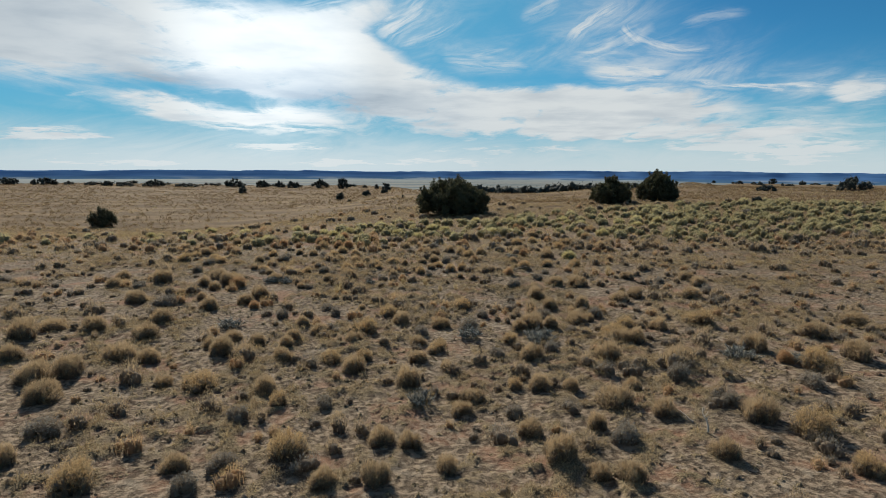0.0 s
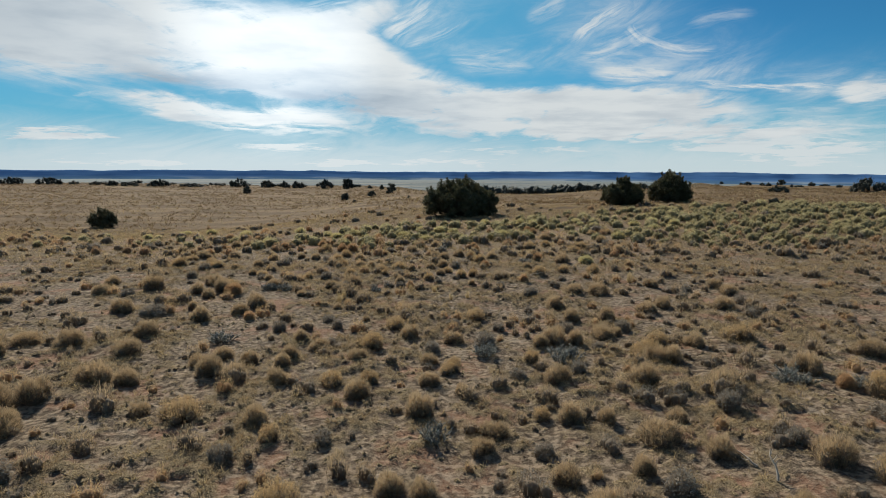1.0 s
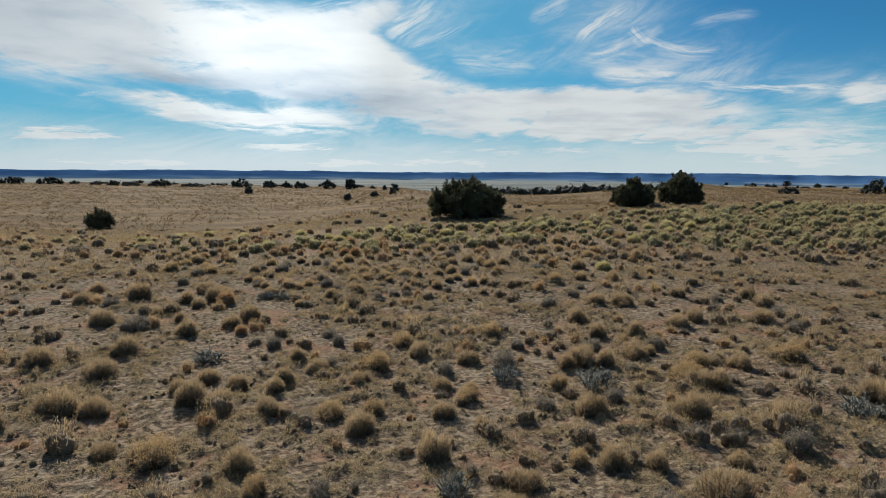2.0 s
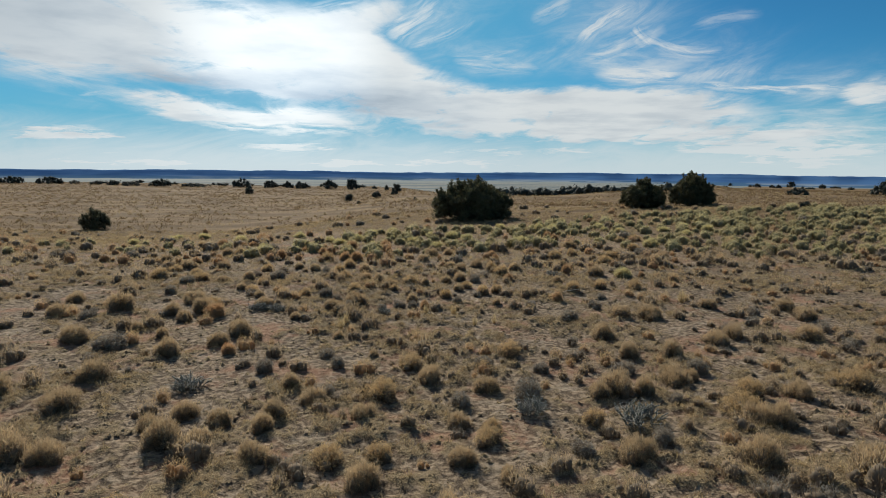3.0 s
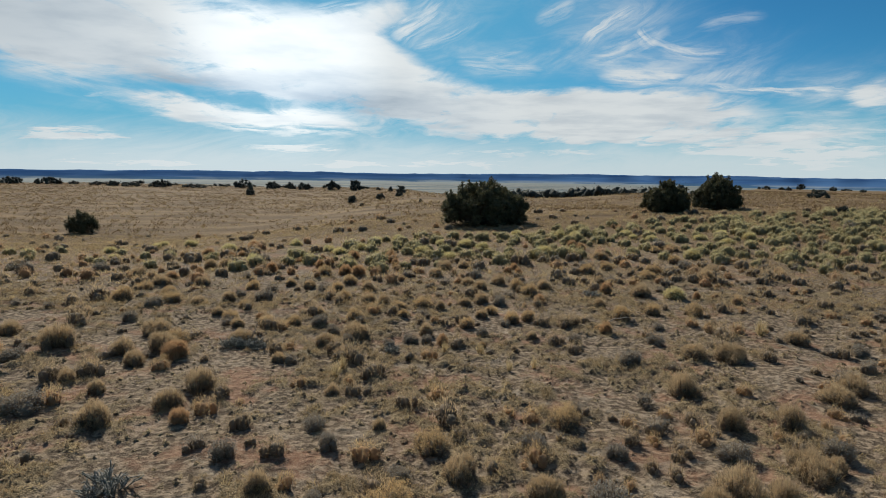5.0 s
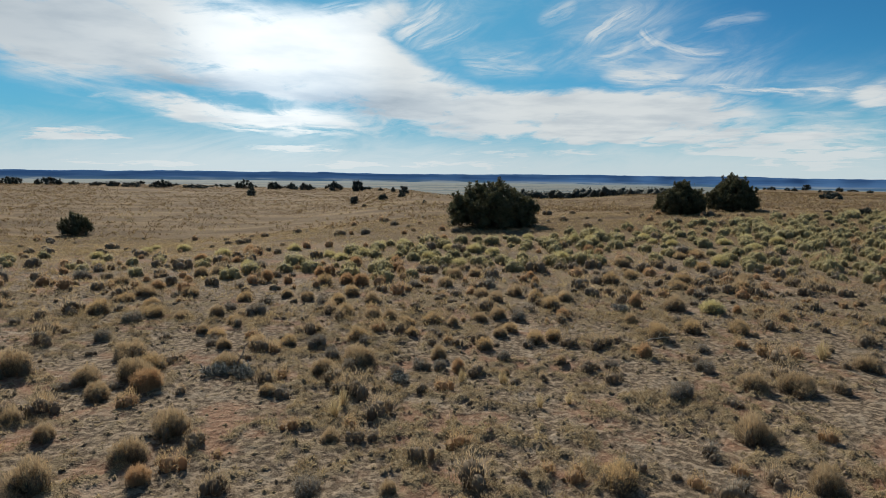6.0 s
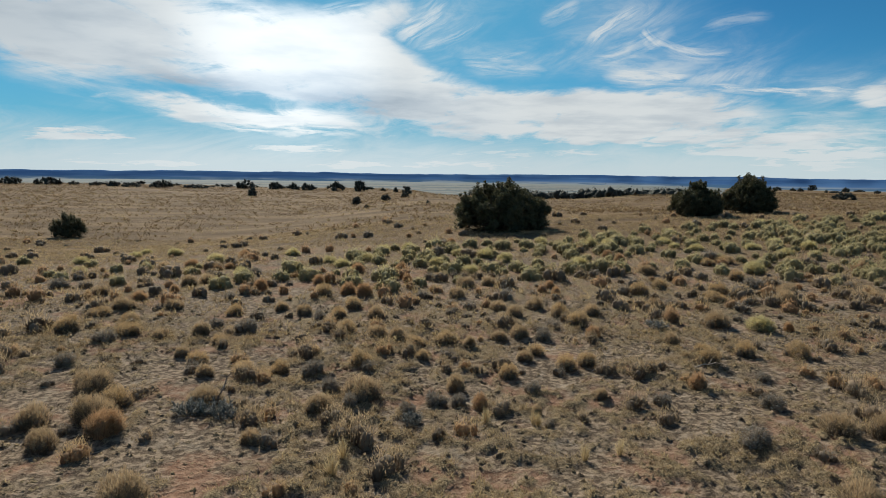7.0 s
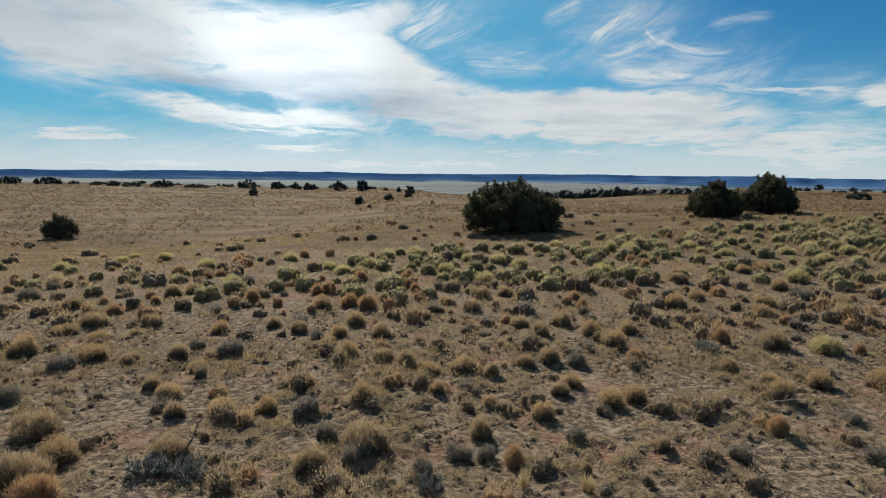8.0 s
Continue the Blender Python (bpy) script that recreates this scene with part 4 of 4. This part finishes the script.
def tufts(rng, spots, count, r, h, width):
    """Many small tufts of blades in one mesh."""
    n = len(spots)
    size = 0.6 + 0.8 * rng.random(n)
    z = surface(spots[:, 0], spots[:, 1])
    f = rng.random((n, count)) * 6.283
    d = np.sqrt(rng.random((n, count)))
    tip = np.stack([np.cos(f) * d * r, np.sin(f) * d * r, h * (0.35 + 0.65 * rng.random((n, count))) * (1.15 - 0.6 * d)], -1) * size[:, None, None]
    at = np.c_[spots, z][:, None, :]
    foot = at + tip * (0.35, 0.35, 0.0) - (0, 0, 0.015)
    return blades(rng, foot.reshape(-1, 3), (at + tip).reshape(-1, 3), width, 0.12)


def turf(rng, spots, count, r, h, width):
    """Low mats of curly short grass in one mesh: single slivers leaning out of small cushions."""
    n = len(spots)
    size = (0.55 + 0.9 * rng.random(n))[:, None, None]
    at = np.c_[spots, surface(spots[:, 0], spots[:, 1]) - 0.008][:, None, :]
    f, d = rng.random((n, count)) * 6.283, np.sqrt(rng.random((n, count)))
    foot = np.stack([np.cos(f) * d * r, np.sin(f) * d * r, h * 0.7 * (1 - d * d)], -1) * size
    way = np.stack([np.cos(f) * d, np.sin(f) * d, 0.5 + 0.6 * rng.random((n, count))], -1) + rng.normal(size=(n, count, 3)) * 0.35
    tip = foot + unit(way) * (h * (0.5 + 0.7 * rng.random((n, count, 1)))) * size
    m = n * count
    v0 = 0.3 * rng.random(m)
    return slivers(rng, (at + foot).reshape(-1, 3), (at + tip).reshape(-1, 3), width, v0, v0 + 0.7)


def clods(rng, spots, r):
    """Jagged little clods of crust and matted grass stubble, six facets each, in one mesh."""
    n = len(spots)
    size = r * (0.35 + 1.1 * rng.random(n) ** 2)
    at = np.c_[spots, surface(spots[:, 0], spots[:, 1]) - 0.008]
    f = rng.random(n)[:, None] * 6.283 + np.arange(6)[None] * 1.0472 + rng.normal(size=(n, 6)) * 0.2
    ring = np.stack([np.cos(f), np.sin(f), f * 0], -1) * (size[:, None] * (0.45 + 1.0 * rng.random((n, 6))))[:, :, None]
    top = np.c_[rng.normal(size=(n, 2)) * size[:, None] * 0.35, size * (0.5 + 0.7 * rng.random(n))][:, None, :]
    v = (np.concatenate([ring, top], 1) + at[:, None, :]).reshape(-1, 3)
    t = (np.array([(i, (i + 1) % 6, 6) for i in range(6)])[None] + 7 * np.arange(n)[:, None, None]).reshape(-1, 3)
    return v, t, np.c_[np.repeat(rng.random(n), 7), np.repeat(0.15 + 0.6 * rng.random(n), 7)]


def mounds(rng, spots, radius, count, rise, width, leaf):
    """Many shrubs in one mesh: stems on a dome with loose flakes over it."""
    n = len(spots)
    r = radius * (0.55 + 0.75 * rng.random(n))
    z = surface(spots[:, 0], spots[:, 1])
    tip = dome(rng, n * count, 1.0, 1.0, 0.0).reshape(n, count, 3) * np.stack([r, r, r * rise], -1)[:, None, :]
    at = np.c_[spots, z][:, None, :]
    foot = at + tip * (0.3, 0.3, 0.1) - (0, 0, 0.03)
    a = blades(rng, foot.reshape(-1, 3), (at + tip).reshape(-1, 3), width, 0.05)
    b = flakes(rng, (at + tip * (0.85 + 0.15 * rng.random((n, count, 1)))).reshape(-1, 3), leaf, 0.5, 1.0, 0.4)
    return join([a, b])


known = tan + OCHRE_1 + OCHRE_2 + GREEN_1 + GREY_1 + GREY_2 + RUST_1 + RUST_2 + CHOLLA_1
rng = np.random.default_rng(11)


def patchy(spots, scale, seed, level):
    return spots[lattice(spots[:, 0] * scale, spots[:, 1] * scale, seed) > level]


def stuff(name, data, mat, label, category):
    return tagged(new(name, mesh_of(name, *data, mat)), label, category, kind="stuff")


# short grass: thick near the path, sparser and coarser further off
near_spots = scatter(rng, 84000, 5.5, 27, 0.80)
near_spots = near_spots[hummocks(near_spots[:, 0], near_spots[:, 1]) > 0.38]
clod_spots = scatter(rng, 66000, 5.5, 30, 0.80)
clod_spots = clod_spots[hummocks(clod_spots[:, 0], clod_spots[:, 1]) > 0.08]
stuff("soil_crust", clods(rng, clod_spots, 0.042), GROUND, "crumbled soil crust and matted grass stubble", "soil")
stuff("short_grass", turf(rng, near_spots[::6], 11, 0.06, 0.075, 0.010), STRAW, "pale straw grass tufts on sandy soil", "grass")
near_spots = near_spots[np.arange(len(near_spots)) % 6 > 0]
stuff("short_grass", turf(rng, near_spots, 11, 0.06, 0.06, 0.010), LITTER, "short dry tan grass tufts on sandy soil", "grass")
mid_spots = patchy(scatter(rng, 32000, 25, 62, 0.82), 0.5, 32, -0.45)
stuff("short_grass", turf(rng, mid_spots[::3], 9, 0.11, 0.10, 0.026), STRAW, "pale straw grass tufts on the swell", "grass")
mid_spots = np.concatenate([mid_spots[1::3], mid_spots[2::3]])
stuff("short_grass", turf(rng, mid_spots, 9, 0.11, 0.09, 0.026), LITTER, "short dry tan grass tufts on the swell", "grass")
far_spots = patchy(scatter(rng, 30000, 58, 235, 0.85), 0.12, 33, -0.5)
stuff("plain_grass", turf(rng, far_spots, 6, 0.30, 0.20, 0.10), PLAIN_GRASS, "dry golden-brown grass over the far plain", "grass")
pale_spots = patchy(scatter(rng, 8000, 27, 150, 0.85), 0.15, 34, 0.1)
stuff("straw_grass_far", tufts(rng, pale_spots, 10, 0.14, 0.26, 0.02), STRAW, "pale straw grass clumps over the plain", "grass")

# low shrubs between the larger ones
gap_spots = clear_of(scatter(rng, 6200, 6.0, 34, 0.86), known, 1.1)
gap_spots = thinned(rng, gap_spots, 0.24)
crowd = 0.5 + 0.55 * lattice(gap_spots[:, 0] * 0.8, gap_spots[:, 1] * 0.8, 41) + 0.15 * lattice(gap_spots[:, 0] * 0.25, gap_spots[:, 1] * 0.25, 42)
crowd += 0.3 * soft_step((gap_spots[:, 0] - 3) / 3) * (gap_spots[:, 1] < 25)
bare = 1 - 0.75 * np.exp(-((gap_spots[:, 0] - 1.5) / 5.0) ** 2 - ((gap_spots[:, 1] - 20.5) / 2.6) ** 2)
gap_spots = gap_spots[rng.random(len(gap_spots)) < np.clip(crowd, 0.25, 0.95) * bare * np.where((gap_spots[:, 0] < -3) & (gap_spots[:, 1] > 23), 0.42, 0.66)]
by_path = gap_spots[:, 1] < 29 - 0.4 * np.abs(gap_spots[:, 0] + 1)
close, off = gap_spots[by_path], gap_spots[~by_path]
for spots, size in ((close, (3, 3, 6, 60, 290, 0, 0.042, 0.0095, 0.62, 0.02, 0.75)), (off, (3, 3, 6, 20, 120, 0, 0.06, 0.019, 0.64, 0.02, 0.8))):
    thicket(rng, "low_shrubs", spots[0::4], 0.31, size, (TWIG, SEED), "small tan rabbitbrush between the larger shrubs")
    thicket(rng, "low_shrubs", spots[1::4], 0.20, size, (TWIG, SEED), "low grey-brown dead subshrubs", 0.8)
    thicket(rng, "low_shrubs", spots[2::4], 0.22, size, (TWIG, SAGE), "low silver-grey subshrubs", 0.8)
    thicket(rng, "low_shrubs", spots[3::4], 0.21, size, (RUST, OCHRE), "low golden-brown subshrubs", 0.85)

round_spots = np.c_[rng.random(420) * 26 - 13, rng.random(420) * 14 - 8]
round_spots = thinned(rng, clear_of(round_spots, known, 1.3), 0.6)
thicket(rng, "low_shrubs", round_spots, 0.27, (3, 3, 6, 16, 110, 0, 0.10, 0.02, 0.5), (TWIG, SEED), "small tan rabbitbrush on the open plain")
round_grass = np.c_[rng.random(3500) * 26 - 13, rng.random(3500) * 14 - 8]
stuff("short_grass", turf(rng, round_grass, 8, 0.07, 0.06, 0.02), LITTER, "short dry tan grass tufts on open soil", "grass")

far_shrubs = thinned(rng, clear_of(scatter(rng, 9000, 29, 62, 0.85), known, 1.15), 0.72)
belt = (far_shrubs[:, 1] > 33 + 2.0 * np.sin(far_shrubs[:, 0] * 0.3)) & (far_shrubs[:, 0] > -7) & (far_shrubs[:, 1] < 44 + 0.45 * far_shrubs[:, 0])
belt &= rng.random(len(far_shrubs)) < 0.72
left_belt = (~belt) & (far_shrubs[:, 0] <= -7) & (np.abs(far_shrubs[:, 1] - 34) < 3.0) & (rng.random(len(far_shrubs)) < 0.22)
green = far_shrubs[belt | left_belt]
rest = far_shrubs[~(belt | left_belt)]
rest = rest[rng.random(len(rest)) < np.where(rest[:, 0] < -5, 0.55, 1.0) * np.where(rest[:, 1] < 36, 0.9, np.where(rest[:, 1] < 42, 0.45, 0.14))]
FAR_SIZE = (4, 3, 6, 12, 120, 0, 0.048, 0.021, 0.76, 0.02, 0.8)
thicket(rng, "green_shrubs", green, 0.44, (5, 3, 7, 14, 220, 0, 0.036, 0.017, 0.82, 0.02, 0.85), (GREEN_TWIG, GREEN_SEED), "yellow-green rabbitbrush mounds along the swell", 0.95, 7)
thicket(rng, "tan_shrubs", rest[0::3], 0.38, FAR_SIZE, (TWIG, SEED), "tan rabbitbrush mounds on the swell")
thicket(rng, "grey_shrubs", rest[1::6], 0.36, FAR_SIZE, (TWIG, SAGE), "grey shrubs on the swell")
thicket(rng, "ochre_shrubs", rest[4::6], 0.38, FAR_SIZE, (TWIG, OCHRE), "ochre rabbitbrush mounds on the swell")
thicket(rng, "russet_shrubs", rest[2::3], 0.36, (2, 3, 7, 12, 110, 0, 0.065, 0.02, 0.76, 0.02, 0.85), (RUST, RUST), "russet shrubs on the swell", 0.9)
plain_shrubs = scatter(rng, 1900, 56, 230, 0.85)
stuff("plain_shrubs", mounds(rng, plain_shrubs, 0.34, 10, 0.7, 0.09, 0.16), LITTER, "small dry tan shrubs dotted over the plain", "shrubs")

# ---- junipers ----


def clumps(rng, at, size, sprays, leaf, narrow=0.42):
    """Tufts of foliage: a ragged closed heart and a coat of short sprays on each. at, size: n x 3."""
    n, rings, segs = len(at), 4, 6
    c = np.repeat(np.linspace(-0.85, 0.85, rings), segs)
    f = (np.tile(np.arange(segs), rings) + 0.5 * np.repeat(np.arange(rings), segs)) * 6.283 / segs
    ball = np.concatenate([np.c_[np.cos(f) * np.sqrt(1 - c * c), np.sin(f) * np.sqrt(1 - c * c), c], [(0, 0, -1), (0, 0, 1)]])
    tris = []
    for i in range(rings - 1):
        for j in range(segs):
            p, q = i * segs + j, i * segs + (j + 1) % segs
            tris += [(p, q, q + segs), (p, q + segs, p + segs)]
    for j in range(segs):
        tris += [((j + 1) % segs, j, rings * segs), ((rings - 1) * segs + j, (rings - 1) * segs + (j + 1) % segs, rings * segs + 1)]
    m = len(ball)
    v = ball[None] * size[:, None, :] * (0.60 + 0.18 * rng.normal(size=(n, m, 1))) + at[:, None, :]
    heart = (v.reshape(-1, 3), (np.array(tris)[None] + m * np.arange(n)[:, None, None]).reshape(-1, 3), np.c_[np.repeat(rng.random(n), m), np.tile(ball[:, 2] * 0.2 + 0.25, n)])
    way = unit(rng.normal(size=(n, sprays, 3)) + (0, 0, 0.1))
    base = (at[:, None, :] + way * size[:, None, :] * (0.72 + 0.42 * rng.random((n, sprays, 1)))).reshape(-1, 3)
    out = unit(way.reshape(-1, 3) + rng.normal(size=(n * sprays, 3)) * 0.6 + (0, 0, 0.35))
    tip = base + out * (leaf * (0.5 + 0.9 * rng.random(n * sprays)))[:, None]
    # sprays under a tuft take the darker colour, those on top the lighter
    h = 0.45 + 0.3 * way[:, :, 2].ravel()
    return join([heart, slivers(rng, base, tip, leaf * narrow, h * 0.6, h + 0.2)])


def juniper(rng, x, y, width, height, count, sprays, leaf, mat, label, group):
    """A many-stemmed juniper: a short forked trunk, limbs, and a ragged crown of upright tufts with gaps."""
    root = tagged(new("juniper"), label, "tree", group)
    root.matrix_basis = Matrix.Translation((x, y, float(surface(x, y)) - 0.05)) @ Matrix.Rotation(rng.random() * 6.283, 4, "Z")
    r = width / 2
    f, c = rng.random(count) * 6.283, rng.random(count) ** 0.9
    flare = (0.94 - 0.14 * (1 - c) ** 2) * (1 - c ** 2.6) ** 0.6 * (1 + 0.13 * np.sin(2 * f + rng.random() * 6) + 0.10 * np.sin(5 * f + rng.random() * 6))
    reach = 0.45 + 0.55 * rng.random(count) ** 0.45
    fat = (0.07 + 0.06 * rng.random(count)) * (r * height) ** 0.5 * (150 / count) ** 0.5
    size = np.c_[fat, fat, fat * (0.8 + 0.4 * rng.random(count))]
    ends = np.c_[np.cos(f) * flare * (r - fat) * reach, np.sin(f) * flare * (r - fat) * reach, height * (0.10 + 0.76 * c * (0.75 + 0.25 * reach))]
    ends[:, 2] *= 1 + c * (0.16 * np.sin(2 * f + rng.random() * 6) + 0.10 * np.sin(5 * f + rng.random() * 6) + 0.07 * rng.normal(size=count))
    ends[:, 2] *= height * 0.93 / (ends[:, 2] + size[:, 2]).max()
    wood = [tube([(0, 0, -0.1), (0.03, 0.02, height * 0.12), (0.05, 0.0, height * 0.3)], [0.07 * height, 0.055 * height, 0.03 * height], 7)]
    for e in ends[::2]:
        wood.append(tube([e * (0.10, 0.10, 0.05), e * 0.5 + rng.normal(size=3) * 0.06 * r, e * 0.96], [0.022 * height, 0.013 * height, 0.006 * height], 4))
    part("trunk", mesh_of("trunk", *join(wood), BARK), root, "short grey-brown forked trunk")
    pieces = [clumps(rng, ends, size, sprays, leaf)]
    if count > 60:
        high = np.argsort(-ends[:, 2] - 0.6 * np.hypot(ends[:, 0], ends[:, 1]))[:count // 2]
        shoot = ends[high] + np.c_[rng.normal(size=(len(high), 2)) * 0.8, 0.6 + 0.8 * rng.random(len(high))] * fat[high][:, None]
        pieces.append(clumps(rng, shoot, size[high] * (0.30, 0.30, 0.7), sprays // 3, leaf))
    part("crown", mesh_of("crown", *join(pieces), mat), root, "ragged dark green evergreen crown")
    return root


rng = np.random.default_rng(21)
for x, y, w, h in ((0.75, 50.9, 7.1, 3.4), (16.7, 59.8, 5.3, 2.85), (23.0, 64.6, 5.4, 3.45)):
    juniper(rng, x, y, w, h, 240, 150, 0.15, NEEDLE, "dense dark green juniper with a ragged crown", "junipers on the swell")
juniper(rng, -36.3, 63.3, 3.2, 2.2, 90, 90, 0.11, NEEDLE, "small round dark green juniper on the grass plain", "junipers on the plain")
FAR = [(-133.6, 183.3, 6.9, 2.4), (-123.6, 185.9, 8.8, 2.3), (-117.4, 187.8, 3.2, 1.2), (-108.8, 184.7, 3.5, 1.2), (-102.3, 182.3, 3.8, 1.6), (-95.9, 180.6, 6.0, 1.2), (-89.6, 186.2, 7.9, 2.3), (-81.2, 189.2, 8.9, 1.3), (-71.2, 204.0, 6.8, 2.9), (-50.3, 149.9, 2.6, 2.1), (-62.5, 205.6, 6.2, 2.5), (-57.3, 208.6, 4.9, 2.2), (-51.4, 203.8, 4.8, 2.3)]
FAR_EAST = [(-40.7, 197.5, 6.0, 3.0), (-33.1, 196.8, 4.8, 3.3), (-19.4, 112.1, 1.8, 1.3), (-15.0, 95.0, 0.7, 0.4), (-14.9, 115.7, 1.9, 1.2), (-14.1, 145.4, 2.7, 1.9), (-12.6, 126.7, 1.9, 1.0), (-26.8, 202.5, 1.9, 1.1), (-20.1, 179.2, 1.7, 1.4), (-6.4, 94.0, 0.5, 0.4), (76.5, 112.2, 6.9, 2.8), (56.7, 105.5, 4.0, 1.25), (29.9, 57.2, 1.1, 0.6)]
RIM = [(117.4, 296.6, 2.6, 1.1), (135.7, 325.9, 2.4, 1.5), (124.7, 291.4, 2.8, 1.1), (143.2, 324.8, 3.7, 1.7), (143.6, 320.3, 2.3, 1.5), (151.1, 314.6, 2.1, 1.0), (148.0, 301.6, 4.3, 1.8), (154.8, 300.5, 3.4, 1.4), (151.2, 287.7, 3.2, 1.7), (172.1, 315.1, 4.3, 2.7), (149.6, 265.8, 1.8, 1.3), (152.6, 265.2, 4.6, 1.0), (174.0, 292.1, 4.4, 2.2), (184.4, 298.7, 4.9, 1.1), (170.5, 266.0, 3.1, 1.4)]
for x, y, w, h in FAR + FAR_EAST + RIM:
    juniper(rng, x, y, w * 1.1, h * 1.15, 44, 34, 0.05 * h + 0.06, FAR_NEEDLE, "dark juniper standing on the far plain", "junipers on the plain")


def woodland(rng, n):
    """The belt of junipers below the plateau's edge, too far off and too close-grown to count."""
    left = rng.random(n) < 0.045
    az = np.radians(np.where(left, -30 + 23 * rng.random(n), 0.5 + 18.5 * rng.random(n) ** 1.1))
    r = np.where(left, 214 + 14 * rng.random(n), 150 + 110 * rng.random(n))
    x, y = np.sin(az) * r, np.cos(az) * r
    z = surface(x, y)
    w, h = 3.0 + 3.2 * rng.random(n), (2.2 + 1.3 * rng.random(n)) * np.where(left, 0.40, 1.1)
    m = 3
    f = rng.random((n, m)) * 6.283
    at = np.stack([np.cos(f) * w[:, None] * 0.25, np.sin(f) * w[:, None] * 0.25, h[:, None] * (0.30 + 0.3 * rng.random((n, m)))], -1) + np.c_[x, y, z][:, None, :]
    size = np.stack([w * 0.30, w * 0.30, h * 0.42], -1)[:, None, :] * (0.75 + 0.5 * rng.random((n, m, 1)))
    return clumps(rng, at.reshape(-1, 3), size.reshape(-1, 3), 12, 0.32)


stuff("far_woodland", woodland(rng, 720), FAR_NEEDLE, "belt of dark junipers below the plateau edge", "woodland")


# ---- dead wood ----


def dead_branch(rng, x, y, length, rise, turn, mat, label):
    """A bleached fallen branch: a crooked main stick with short forks."""
    root = tagged(new("dead_branch"), label, "branch", "dead branches")
    root.matrix_basis = Matrix.Translation((x, y, float(surface(x, y)))) @ Matrix.Rotation(turn, 4, "Z")
    s = np.linspace(0, 1, 6)
    line = np.c_[s * length, 0.06 * length * np.sin(s * 5 + rng.random() * 6), 0.0 + rise * s + 0.03 * np.sin(s * 3.14)] + rng.normal(size=(6, 3)) * 0.012
    part("stick", mesh_of("stick", *tube(line, 0.016 * (1 - 0.7 * s) + 0.003, 5), mat), root)
    for i in (2, 3, 4):
        tip = line[i] + unit(rng.normal(size=3) * 0.6 + (0.5, 0, 0.5)) * length * 0.35
        part("fork", mesh_of("fork", *tube([line[i], (line[i] + tip) / 2 + rng.normal(size=3) * 0.01, tip], [0.008, 0.006, 0.002], 4), mat), root)
    return root


rng = np.random.default_rng(44)
BLEACHED = solid_material("bleached_wood", (0.30, 0.25, 0.19), (0.52, 0.45, 0.36), 12.0, 0.9, 0.4, 0.005)
for x, y, length, rise, turn in ((4.13, 9.36, 0.32, 0.10, 2.2), (4.17, 8.94, 0.34, 0.28, 1.4), (0.78, 23.74, 0.6, 0.18, 0.4), (2.85, 24.0, 0.55, 0.12, -0.2)):
    dead_branch(rng, x, y, length, rise, turn, BLEACHED, "bleached grey dead branch lying on the soil")
dead_branch(rng, -1.45, 24.0, 0.5, 0.12, 0.3, DEAD, "dark red-brown dead shrub branch on the soil")
dead_branch(rng, -6.0, 21.6, 0.45, 0.42, 1.2, DEAD, "dark dead stalk standing among shrubs")
